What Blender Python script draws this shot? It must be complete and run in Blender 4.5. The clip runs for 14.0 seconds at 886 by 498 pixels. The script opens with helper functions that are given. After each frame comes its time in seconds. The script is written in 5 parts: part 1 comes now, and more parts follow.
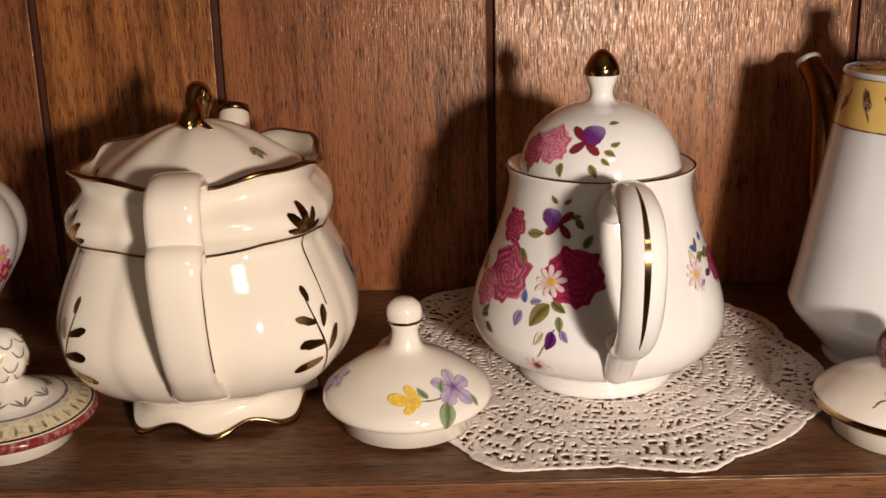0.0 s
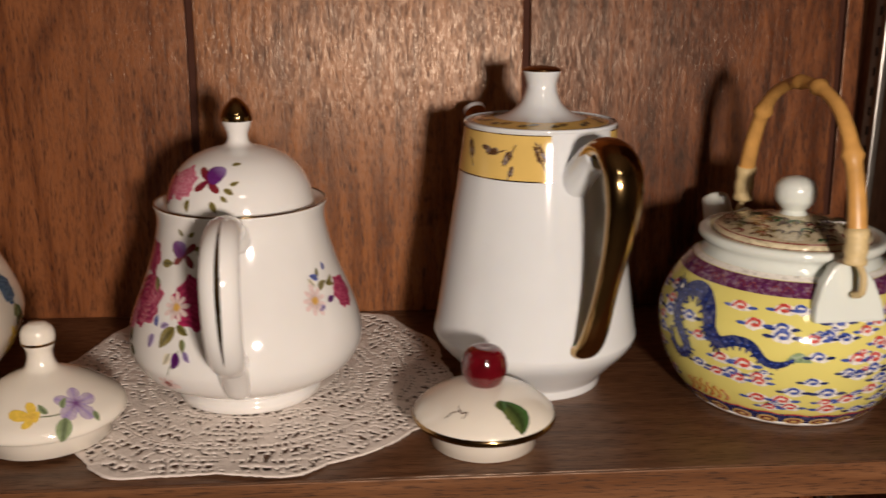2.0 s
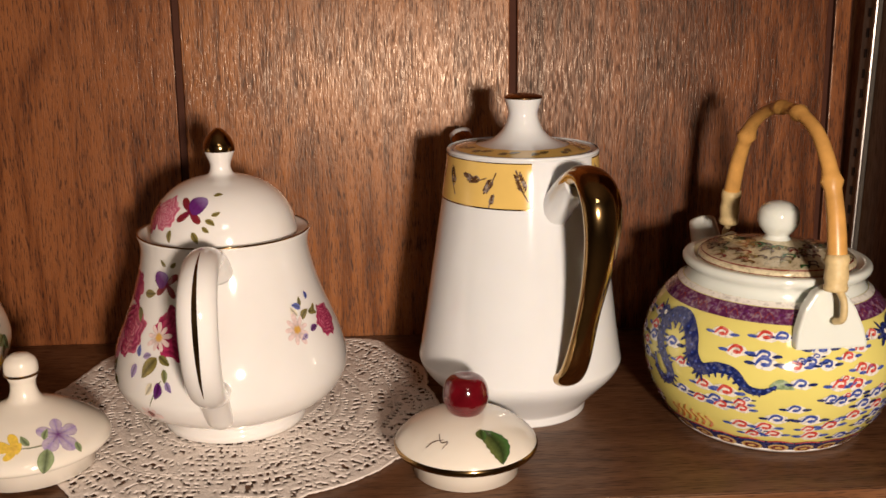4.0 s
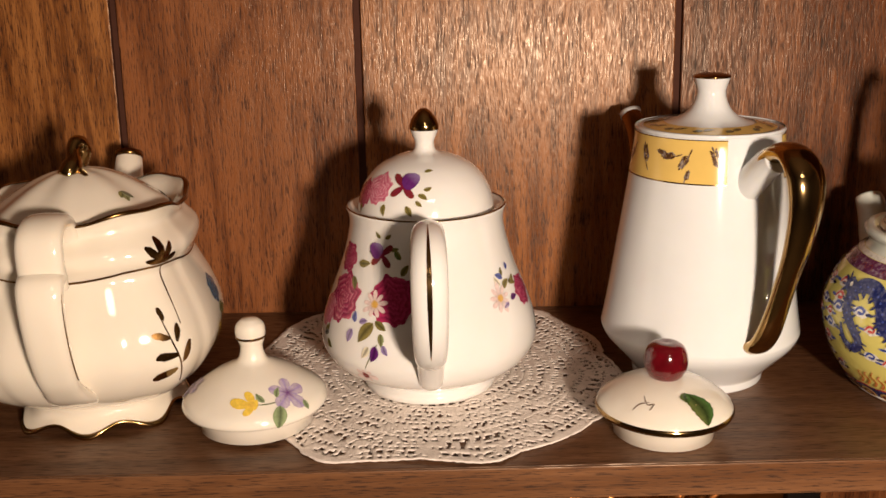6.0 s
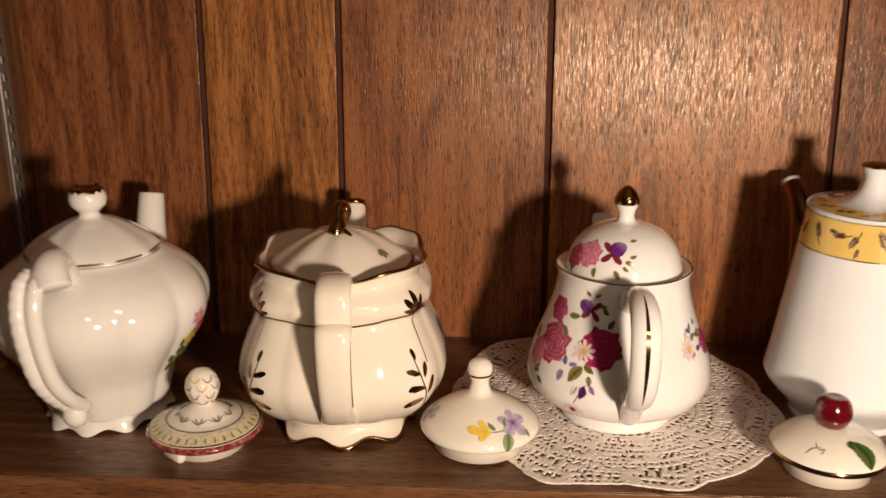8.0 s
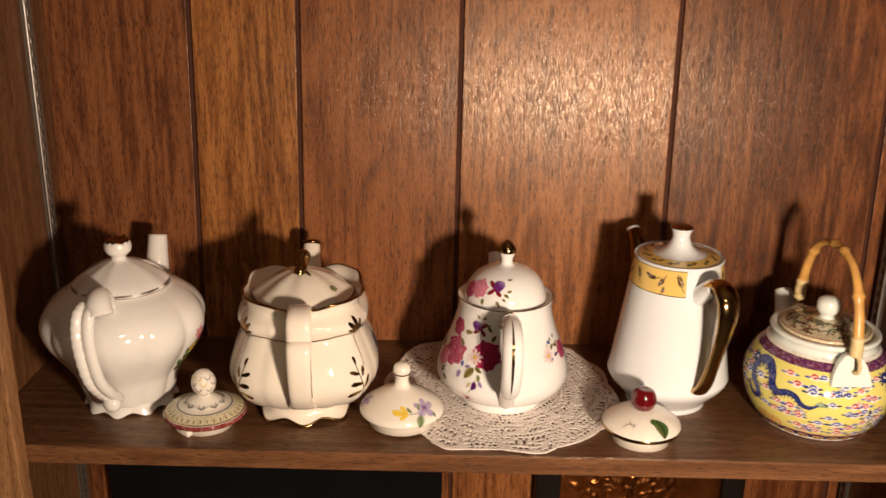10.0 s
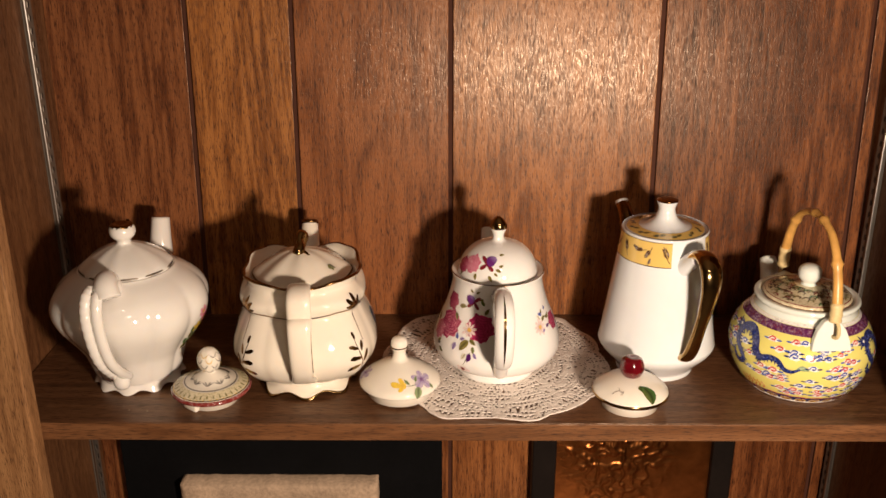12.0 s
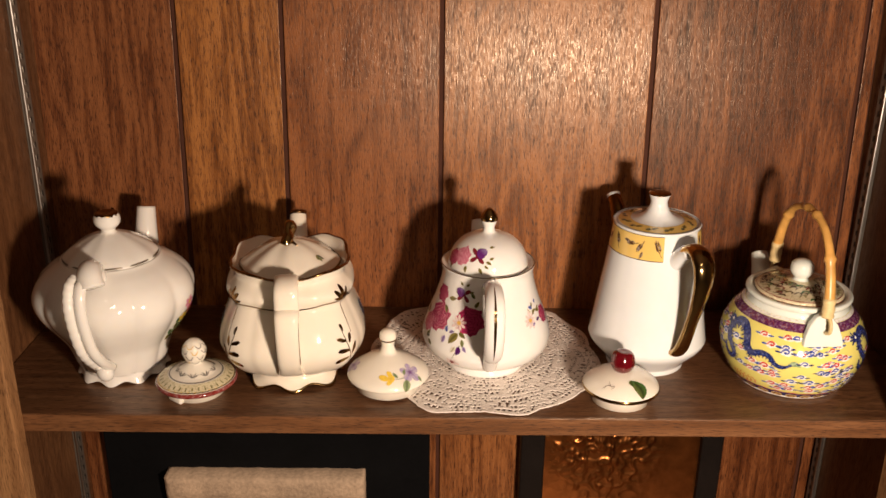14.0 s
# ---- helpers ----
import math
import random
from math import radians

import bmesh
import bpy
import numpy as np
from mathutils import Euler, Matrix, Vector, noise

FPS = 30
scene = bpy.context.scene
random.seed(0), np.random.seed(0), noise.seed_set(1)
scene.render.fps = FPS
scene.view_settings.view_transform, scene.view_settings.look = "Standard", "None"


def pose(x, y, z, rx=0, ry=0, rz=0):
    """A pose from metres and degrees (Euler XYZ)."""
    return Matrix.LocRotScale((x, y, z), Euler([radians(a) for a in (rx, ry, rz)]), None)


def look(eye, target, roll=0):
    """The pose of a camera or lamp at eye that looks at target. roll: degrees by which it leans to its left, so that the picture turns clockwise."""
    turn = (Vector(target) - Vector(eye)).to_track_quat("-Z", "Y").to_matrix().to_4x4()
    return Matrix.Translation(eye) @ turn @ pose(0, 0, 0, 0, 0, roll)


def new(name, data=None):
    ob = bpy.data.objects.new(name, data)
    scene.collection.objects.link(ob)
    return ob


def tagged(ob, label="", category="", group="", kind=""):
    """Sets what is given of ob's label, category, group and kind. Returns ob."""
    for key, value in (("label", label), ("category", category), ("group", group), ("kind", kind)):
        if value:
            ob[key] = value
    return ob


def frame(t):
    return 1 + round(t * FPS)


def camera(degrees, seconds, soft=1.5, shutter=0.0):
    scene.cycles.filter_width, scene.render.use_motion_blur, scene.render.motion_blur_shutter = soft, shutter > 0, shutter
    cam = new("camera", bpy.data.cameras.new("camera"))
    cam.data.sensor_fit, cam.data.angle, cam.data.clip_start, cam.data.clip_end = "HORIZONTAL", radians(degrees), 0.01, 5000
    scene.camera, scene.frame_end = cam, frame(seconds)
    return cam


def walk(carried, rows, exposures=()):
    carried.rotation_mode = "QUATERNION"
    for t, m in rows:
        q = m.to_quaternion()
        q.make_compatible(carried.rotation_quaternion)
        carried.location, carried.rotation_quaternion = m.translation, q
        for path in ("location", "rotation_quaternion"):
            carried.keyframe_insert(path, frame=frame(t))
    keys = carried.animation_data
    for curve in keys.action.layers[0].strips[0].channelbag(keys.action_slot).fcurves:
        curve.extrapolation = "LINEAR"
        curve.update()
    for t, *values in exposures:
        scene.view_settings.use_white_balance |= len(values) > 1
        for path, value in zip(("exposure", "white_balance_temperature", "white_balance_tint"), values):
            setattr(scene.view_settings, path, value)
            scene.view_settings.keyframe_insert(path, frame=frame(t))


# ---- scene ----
cam = camera(49.9, 14.0, soft=1.6, shutter=0.5)
PATH = [
    (0, (-0.07, -0.334, 0.204), (-0.085, 1.572, -0.4), -1.4),
    (0.5, (-0.058, -0.347, 0.208), (-0.079, 1.566, -0.372), -0.7),
    (1, (-0.006, -0.357, 0.209), (0.034, 1.563, -0.348), -1.0),
    (1.5, (0.046, -0.374, 0.212), (0.192, 1.547, -0.328), -0.9),
    (2, (0.067, -0.384, 0.215), (0.22, 1.535, -0.326), 0.2),
    (2.2, (0.082, -0.389, 0.21), (0.23, 1.533, -0.322), -0.1),
    (4.3, (0.081, -0.384, 0.224), (0.205, 1.546, -0.288), -0.5),
    (4.5, (0.068, -0.391, 0.225), (0.172, 1.537, -0.297), -0.8),
    (5, (0.033, -0.404, 0.226), (0.081, 1.524, -0.303), -0.7),
    (5.5, (0.006, -0.42, 0.232), (0.012, 1.505, -0.31), -1.0),
    (6, (0.008, -0.408, 0.227), (0.015, 1.514, -0.327), -1.2),
    (6.5, (-0.022, -0.4, 0.23), (-0.038, 1.518, -0.336), -1.1),
    (7, (-0.071, -0.398, 0.238), (-0.122, 1.515, -0.344), -0.7),
    (7.2, (-0.082, -0.4, 0.243), (-0.182, 1.511, -0.337), -0.6),
    (9.3, (-0.057, -0.664, 0.417), (-0.158, 1.221, -0.244), 0.6),
    (9.5, (-0.051, -0.668, 0.423), (-0.133, 1.217, -0.239), 0.7),
    (10, (-0.053, -0.704, 0.431), (-0.062, 1.184, -0.23), 1.2),
    (10.5, (-0.049, -0.716, 0.44), (-0.022, 1.125, -0.34), 1.4),
    (11, (-0.043, -0.734, 0.452), (-0.05, 1.117, -0.305), 0.1),
    (11.5, (-0.044, -0.732, 0.45), (-0.055, 1.127, -0.289), -0.1),
    (12, (-0.044, -0.729, 0.449), (-0.059, 1.135, -0.275), -0.1),
    (12.5, (-0.046, -0.724, 0.445), (-0.06, 1.143, -0.273), 0.5),
    (13, (-0.048, -0.718, 0.441), (-0.039, 1.146, -0.284), 0.6),
    (13.5, (-0.049, -0.715, 0.439), (-0.036, 1.145, -0.296), 0.6),
    (14, (-0.047, -0.72, 0.443), (-0.034, 1.14, -0.292), 0.7),
]
walk(cam, [(t, look(eye, target, roll)) for t, eye, target, roll in PATH], exposures=[
    (0.0, -0.10, 6150, 14), (1.0, -0.20, 6100, 14), (2.2, -0.52, 6150, 14), (4.3, -0.15, 6550, 15), (5.0, -0.05, 6750, 15), (7.2, -0.02, 6800, 15), (9.3, 0.06, 6950, 16), (14.0, 0.14, 6950, 16)])


# ---- light ----
world = bpy.data.worlds.new("world")
scene.world = world
world.use_nodes = True
world.node_tree.nodes["Background"].inputs[0].default_value = (1.0, 0.8, 0.6, 1)
world.node_tree.nodes["Background"].inputs[1].default_value = 0.01


def lamp(name, kind, watts, colour, m, size=0.03):
    data = bpy.data.lights.new(name, kind)
    data.energy, data.color = watts, colour
    if kind == "POINT":
        data.shadow_soft_size = size
    else:
        data.shape, data.size = "DISK", size
    ob = new(name, data)
    ob.matrix_world = m
    return ob


lamp("hand_lamp", "POINT", 33.0, (1.0, 0.83, 0.655), pose(0.210, -0.68, 0.212), 0.034)
# unseen weak fill below the ceiling, added to lift the dark areas
lamp("ceiling_lamp", "AREA", 5.0, (1.0, 0.84, 0.66), pose(0.3, -1.6, 1.18), 0.35)


# ---- materials ----
def shader(name):
    m = bpy.data.materials.new(name)
    m.use_nodes = True
    t = m.node_tree
    return m, t, t.nodes["Principled BSDF"]


def nd(t, kind, **kw):
    n = t.nodes.new(kind)
    for k, v in kw.items():
        n.inputs[k].default_value = v
    return n


def ramp(t, stops):
    n = t.nodes.new("ShaderNodeValToRGB")
    e = n.color_ramp.elements
    while len(e) < len(stops):
        e.new(0.5)
    for k, (p, c) in zip(e, stops):
        k.position, k.color = p, (*c, 1)
    return n


def plain(name, colour, rough=0.5, metal=0.0, bump=0.0, scale=200.0, vary=0.15, coat=0.0, spec=0.5):
    m, t, b = shader(name)
    tc = nd(t, "ShaderNodeTexCoord")
    n = nd(t, "ShaderNodeTexNoise", Scale=scale, Detail=5.0)
    n2 = nd(t, "ShaderNodeTexNoise", Scale=scale * 0.13, Detail=3.0)
    mix = nd(t, "ShaderNodeMath")
    mix.operation = "ADD"
    t.links.new(tc.outputs["Object"], n.inputs["Vector"])
    t.links.new(tc.outputs["Object"], n2.inputs["Vector"])
    t.links.new(n.outputs["Fac"], mix.inputs[0])
    t.links.new(n2.outputs["Fac"], mix.inputs[1])
    half = nd(t, "ShaderNodeMath")
    half.operation = "MULTIPLY"
    half.inputs[1].default_value = 0.5
    t.links.new(mix.outputs[0], half.inputs[0])
    r = ramp(t, [(0.3, [c * (1 - vary) for c in colour]), (0.7, [min(1, c * (1 + vary)) for c in colour])])
    t.links.new(half.outputs[0], r.inputs[0])
    t.links.new(r.outputs[0], b.inputs["Base Color"])
    b.inputs["Roughness"].default_value, b.inputs["Metallic"].default_value = rough, metal
    b.inputs["Coat Weight"].default_value, b.inputs["Coat Roughness"].default_value = coat, 0.05
    b.inputs["Specular IOR Level"].default_value = spec
    if bump:
        bp = nd(t, "ShaderNodeBump", Strength=bump, Distance=0.001)
        t.links.new(n.outputs["Fac"], bp.inputs["Height"])
        t.links.new(bp.outputs[0], b.inputs["Normal"])
    return m


def wood(name, stops, along="z", rough=0.4, bump=0.25, swing=0.35, spec=0.5):
    """Wood with the grain along one axis: broad flowing figure, fine streaks and short dark pores."""
    m, t, b = shader(name)
    tc, oi = nd(t, "ShaderNodeTexCoord"), nd(t, "ShaderNodeObjectInfo")

    def stretched(across, length):
        return (length, across, across) if along == "x" else (across, across, length)
    sc = nd(t, "ShaderNodeVectorMath")
    sc.operation = "SCALE"
    sc.inputs[0].default_value = (7.3, 3.1, 5.7)
    t.links.new(oi.outputs["Random"], sc.inputs["Scale"])
    off = nd(t, "ShaderNodeVectorMath")
    off.operation = "ADD"
    t.links.new(tc.outputs["Object"], off.inputs[0])
    t.links.new(sc.outputs[0], off.inputs[1])

    def layer(across, length, detail, distortion, roughness=0.6):
        mp = nd(t, "ShaderNodeMapping", Scale=stretched(across, length))
        t.links.new(off.outputs[0], mp.inputs[0])
        n = nd(t, "ShaderNodeTexNoise", Scale=1.0, Detail=detail, Roughness=roughness, Distortion=distortion)
        t.links.new(mp.outputs[0], n.inputs["Vector"])
        return n
    broad = layer(13, 1.9, 2.0, 1.2)
    streak = layer(170, 5.0, 6.0, 0.25, 0.7)
    fleck = layer(1350, 85.0, 2.0, 0.05)
    many = nd(t, "ShaderNodeMath")
    many.operation = "MULTIPLY"
    many.inputs[1].default_value = 13.0
    t.links.new(broad.outputs["Fac"], many.inputs[0])
    figure = nd(t, "ShaderNodeMath")
    figure.operation = "PINGPONG"
    figure.inputs[1].default_value = 1.0
    t.links.new(many.outputs[0], figure.inputs[0])
    soft = nd(t, "ShaderNodeMapRange")
    soft.inputs["To Min"].default_value, soft.inputs["To Max"].default_value = 0.36, 0.64
    t.links.new(figure.outputs[0], soft.inputs["Value"])
    s1 = nd(t, "ShaderNodeMix")
    s1.inputs["Factor"].default_value = 0.42
    t.links.new(streak.outputs["Fac"], s1.inputs["A"])
    t.links.new(soft.outputs[0], s1.inputs["B"])
    s2 = nd(t, "ShaderNodeMix")
    s2.inputs["Factor"].default_value = 0.24
    t.links.new(s1.outputs[0], s2.inputs["A"])
    t.links.new(fleck.outputs["Fac"], s2.inputs["B"])
    tone = nd(t, "ShaderNodeMath")
    tone.operation = "MULTIPLY_ADD"
    t.links.new(oi.outputs["Random"], tone.inputs[0])
    tone.inputs[1].default_value = swing * 0.2
    t.links.new(s2.outputs[0], tone.inputs[2])
    r = ramp(t, stops)
    t.links.new(tone.outputs[0], r.inputs[0])
    pr = ramp(t, [(0.37, (0.24, 0.17, 0.13)), (0.44, (1, 1, 1))])
    t.links.new(fleck.outputs["Fac"], pr.inputs[0])
    mul = nd(t, "ShaderNodeMix")
    mul.data_type, mul.blend_type = "RGBA", "MULTIPLY"
    mul.inputs[0].default_value = 0.8
    t.links.new(r.outputs[0], mul.inputs[6])
    t.links.new(pr.outputs[0], mul.inputs[7])
    t.links.new(mul.outputs[2], b.inputs["Base Color"])
    rr = nd(t, "ShaderNodeMapRange")
    rr.inputs["From Min"].default_value, rr.inputs["From Max"].default_value = 0.35, 0.6
    rr.inputs["To Min"].default_value, rr.inputs["To Max"].default_value = rough + 0.22, rough - 0.06
    t.links.new(fleck.outputs["Fac"], rr.inputs["Value"])
    t.links.new(rr.outputs[0], b.inputs["Roughness"])
    bp = nd(t, "ShaderNodeBump", Strength=bump, Distance=0.0006)
    add = nd(t, "ShaderNodeMath")
    add.operation = "ADD"
    t.links.new(fleck.outputs["Fac"], add.inputs[0])
    t.links.new(streak.outputs["Fac"], add.inputs[1])
    t.links.new(add.outputs[0], bp.inputs["Height"])
    t.links.new(bp.outputs[0], b.inputs["Normal"])
    b.inputs["Specular IOR Level"].default_value = spec
    b.inputs["Specular Tint"].default_value = (1.0, 0.87, 0.72, 1)
    return m


def glaze(name, colour, rough=0.08):
    """Glazed china: a pale body under a clear, glossy glaze with faint unevenness."""
    m = plain(name, colour, rough, 0.0, 0.03, 60.0, 0.03, 0.6)
    b = m.node_tree.nodes["Principled BSDF"]
    b.inputs["Subsurface Weight"].default_value = 0.08
    b.inputs["Subsurface Radius"].default_value = (0.004, 0.003, 0.002)
    b.inputs["Subsurface Scale"].default_value = 1.0
    return m


PANEL = wood("panel_wood", [(0.40, (0.058, 0.0160, 0.0050)), (0.50, (0.172, 0.056, 0.0178)), (0.61, (0.34, 0.128, 0.043))], "z", 0.28, 0.34, 0.4, 0.44)
PANEL_RED = wood("red_panel_wood", [(0.40, (0.046, 0.0120, 0.0042)), (0.50, (0.134, 0.041, 0.0138)), (0.61, (0.27, 0.096, 0.034))], "z", 0.31, 0.34, 0.4, 0.36)
PANEL_DARK = wood("dark_panel_wood", [(0.40, (0.042, 0.0115, 0.0042)), (0.50, (0.120, 0.0375, 0.0138)), (0.61, (0.24, 0.088, 0.033))], "z", 0.33, 0.40, 0.3, 0.32)
PANEL_GOLD = wood("golden_panel_wood", [(0.40, (0.058, 0.0170, 0.0045)), (0.50, (0.180, 0.061, 0.0165)), (0.61, (0.37, 0.148, 0.043))], "z", 0.31, 0.40, 0.3, 0.36)
SIDE = wood("side_wood", [(0.36, (0.045, 0.017, 0.007)), (0.50, (0.105, 0.041, 0.016)), (0.66, (0.19, 0.083, 0.034))], "z", 0.45, 0.3)
BOARD = wood("board_wood", [(0.36, (0.045, 0.018, 0.008)), (0.50, (0.105, 0.045, 0.020)), (0.66, (0.185, 0.087, 0.041))], "x", 0.36, 0.12)
EDGE = wood("edge_wood", [(0.36, (0.050, 0.018, 0.0075)), (0.50, (0.12, 0.048, 0.019)), (0.66, (0.21, 0.094, 0.041))], "x", 0.40, 0.15)
STILE = wood("stile_wood", [(0.36, (0.10, 0.042, 0.016)), (0.50, (0.22, 0.102, 0.042)), (0.66, (0.36, 0.185, 0.080))], "z", 0.42, 0.5)
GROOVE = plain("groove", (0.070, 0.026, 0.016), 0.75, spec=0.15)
STEEL = plain("zinc_edge", (0.55, 0.53, 0.50), 0.34, 1.0, 0.05, 300, 0.1)
# darker copy of the zinc: the web's shade is put into its colour
ZINC_SHADED = plain("shaded_zinc", (0.22, 0.20, 0.175), 0.5, 0.7, 0.1, 300, 0.2)
DARK = plain("slot_shade", (0.01, 0.009, 0.008), 0.8)
BLACK = plain("black_board", (0.004, 0.004, 0.0045), 0.8, vary=0.3, spec=0.08)
FRAME = plain("black_frame", (0.010, 0.007, 0.006), 0.45, vary=0.3, spec=0.2)
WHITE = glaze("white_china", (0.80, 0.79, 0.77))
CREAM = glaze("cream_china", (0.80, 0.735, 0.63))
IVORY = glaze("ivory_china", (0.80, 0.75, 0.66))
MILK = glaze("milk_china", (0.78, 0.76, 0.72))
PALE = glaze("celadon_white", (0.72, 0.77, 0.72))
YELLOW = glaze("yellow_glaze", (0.72, 0.65, 0.19))
COOL = glaze("cool_white_china", (0.75, 0.78, 0.80))
GOLD = plain("gilding", (0.40, 0.265, 0.115), 0.13, 1.0, 0.05, 150, 0.12)
DARKGOLD = plain("worn_gilding", (0.24, 0.13, 0.045), 0.22, 1.0, 0.08, 150, 0.25)
LACE = plain("cotton_lace", (0.84, 0.76, 0.70), 0.9, 0.0, 0.6, 900, 0.1)


def brushed(name, colour, vary):
    """Painted decoration under the glaze: pigment that thins and pools from stroke to stroke."""
    m, t, b = shader(name)
    tc = nd(t, "ShaderNodeTexCoord")
    n = nd(t, "ShaderNodeTexNoise", Scale=420.0, Detail=3.0, Roughness=0.65)
    t.links.new(tc.outputs["Object"], n.inputs["Vector"])
    thin = [c + (0.78 - c) * vary * 1.1 for c in colour]
    r = ramp(t, [(0.34, [c * 0.62 for c in colour]), (0.50, colour), (0.68, thin)])
    t.links.new(n.outputs["Fac"], r.inputs[0])
    t.links.new(r.outputs[0], b.inputs["Base Color"])
    b.inputs["Roughness"].default_value = 0.12
    b.inputs["Coat Weight"].default_value = 0.5
    return m


PAINT = {k: brushed("paint_" + k, c, v) for k, c, v in (
    ("rose", (0.46, 0.035, 0.12), 0.16), ("deep", (0.19, 0.010, 0.05), 0.10), ("pink", (0.72, 0.30, 0.38), 0.2), ("plum", (0.13, 0.02, 0.16), 0.3),
    ("blush", (0.78, 0.56, 0.55), 0.1), ("leaf", (0.12, 0.14, 0.045), 0.3), ("green", (0.025, 0.13, 0.035), 0.22), ("sage", (0.26, 0.36, 0.20), 0.3), ("lilac", (0.36, 0.27, 0.52), 0.2),
    ("yellow", (0.80, 0.55, 0.08), 0.15), ("amber", (0.75, 0.50, 0.14), 0.25), ("brown", (0.10, 0.045, 0.018), 0.3), ("blue", (0.014, 0.024, 0.13), 0.10), ("sky", (0.05, 0.09, 0.38), 0.15),
    ("red", (0.60, 0.07, 0.05), 0.2), ("orange", (0.62, 0.20, 0.04), 0.2), ("purple", (0.12, 0.025, 0.09), 0.2), ("maroon", (0.22, 0.03, 0.025), 0.2), ("white", (0.8, 0.78, 0.72), 0.05),
    ("buff", (0.68, 0.60, 0.40), 0.1),  ("grey", (0.22, 0.20, 0.18), 0.2), ("olive", (0.22, 0.19, 0.06), 0.3))}
PAINT["straw"] = plain("paint_straw", (0.74, 0.51, 0.15), 0.12, 0.0, 0.0, 60.0, 0.10, 0.5)


def decal():
    """Transfer-printed colour under the glaze, shaded stroke by stroke in the print itself."""
    m, t, b = shader("transfer_print")
    at = nd(t, "ShaderNodeAttribute")
    at.attribute_name = "print"
    tc = nd(t, "ShaderNodeTexCoord")
    n = nd(t, "ShaderNodeTexNoise", Scale=700.0, Detail=3.0)
    t.links.new(tc.outputs["Object"], n.inputs["Vector"])
    r = ramp(t, [(0.3, (0.86, 0.86, 0.86)), (0.7, (1.12, 1.12, 1.12))])
    t.links.new(n.outputs["Fac"], r.inputs[0])
    mul = nd(t, "ShaderNodeMix")
    mul.data_type, mul.blend_type = "RGBA", "MULTIPLY"
    mul.inputs[0].default_value = 1.0
    t.links.new(at.outputs["Color"], mul.inputs[6])
    t.links.new(r.outputs[0], mul.inputs[7])
    t.links.new(mul.outputs[2], b.inputs["Base Color"])
    b.inputs["Roughness"].default_value = 0.12
    b.inputs["Coat Weight"].default_value = 0.5
    return m


PRINT = decal()
INK = {"rose": (0.46, 0.035, 0.12), "deep": (0.17, 0.008, 0.045), "pink": (0.70, 0.27, 0.36), "pale": (0.76, 0.48, 0.52), "plum": (0.12, 0.02, 0.16), "blush": (0.76, 0.60, 0.58), "leaf": (0.13, 0.13, 0.04),
       "green": (0.025, 0.12, 0.03), "sage": (0.27, 0.34, 0.18), "lilac": (0.34, 0.26, 0.50), "yellow": (0.78, 0.54, 0.08), "amber": (0.62, 0.36, 0.08), "olive": (0.24, 0.20, 0.06),
       "sky": (0.10, 0.13, 0.42), "maroon": (0.20, 0.025, 0.025), "grey": (0.20, 0.19, 0.17), "cream": (0.78, 0.72, 0.55), "brown": (0.10, 0.045, 0.018)}
CHERRY = plain("cherry_glaze", (0.11, 0.003, 0.007), 0.1, 0.0, 0.1, 120, 0.5, 0.8)
BAMBOO = plain("bamboo", (0.62, 0.33, 0.09), 0.35, 0.0, 0.1, 120, 0.3)
CANE = plain("cane_binding", (0.62, 0.48, 0.24), 0.5, 0.0, 0.3, 400, 0.2)
STONE = plain("cast_plaque", (0.50, 0.36, 0.25), 0.85, 0.0, 1.0, 260, 0.35)
COPPER = plain("embossed_copper", (0.42, 0.15, 0.045), 0.34, 1.0, 0.06, 60, 0.5)
PLASTER = plain("wall_paint", (0.13, 0.09, 0.06), 0.8, 0.0, 0.2, 60, 0.06)
CARPET = plain("carpet", (0.12, 0.09, 0.06), 0.95, 0.0, 0.8, 300, 0.2)


# ---- mesh helpers ----
def part(name, bm, material, parent=None, label="", smooth=True, normals=True):
    if normals:
        bmesh.ops.recalc_face_normals(bm, faces=bm.faces)
    me = bpy.data.meshes.new(name)
    bm.to_mesh(me)
    bm.free()
    for m in material if isinstance(material, (list, tuple)) else [material]:
        me.materials.append(m)
    if smooth:
        me.shade_smooth()
    ob = new(name, me)
    if parent:
        ob.parent = parent
    if label:
        ob["label"] = label
    return ob


def thing(name, at, label, category, group="", turn=0.0):
    ob = new(name)
    ob.empty_display_size = 0.02
    ob.matrix_world = pose(*at, 0, 0, turn)
    return tagged(ob, label, category, group)


def box(x0, x1, y0, y1, z0, z1, bevel=0.0):
    bm = bmesh.new()
    bmesh.ops.create_cube(bm, size=1)
    for v in bm.verts:
        v.co = Vector((x0 + (v.co.x + 0.5) * (x1 - x0), y0 + (v.co.y + 0.5) * (y1 - y0), z0 + (v.co.z + 0.5) * (z1 - z0)))
    if bevel:
        bmesh.ops.bevel(bm, geom=bm.edges[:], offset=bevel, segments=2, affect="EDGES", profile=0.5)
    return bm


def structure(name, bm, material, label, smooth=False):
    return tagged(part(name, bm, material, None, "", smooth), label, name.split("_")[0], "", "structure")


def smooth_profile(pts, n=4):
    """Catmull-Rom through the outline."""
    out = []
    for i in range(len(pts) - 1):
        p0, p1, p2, p3 = (Vector((*pts[max(0, min(len(pts) - 1, i + k))], 0)) for k in (-1, 0, 1, 2))
        for k in range(n):
            t = k / n
            q = 0.5 * (2 * p1 + (p2 - p0) * t + (2 * p0 - 5 * p1 + 4 * p2 - p3) * t * t + (3 * p1 - p0 - 3 * p2 + p3) * t ** 3)
            out.append((max(q.x, 0.0), q.y))
    return out + [pts[-1]]


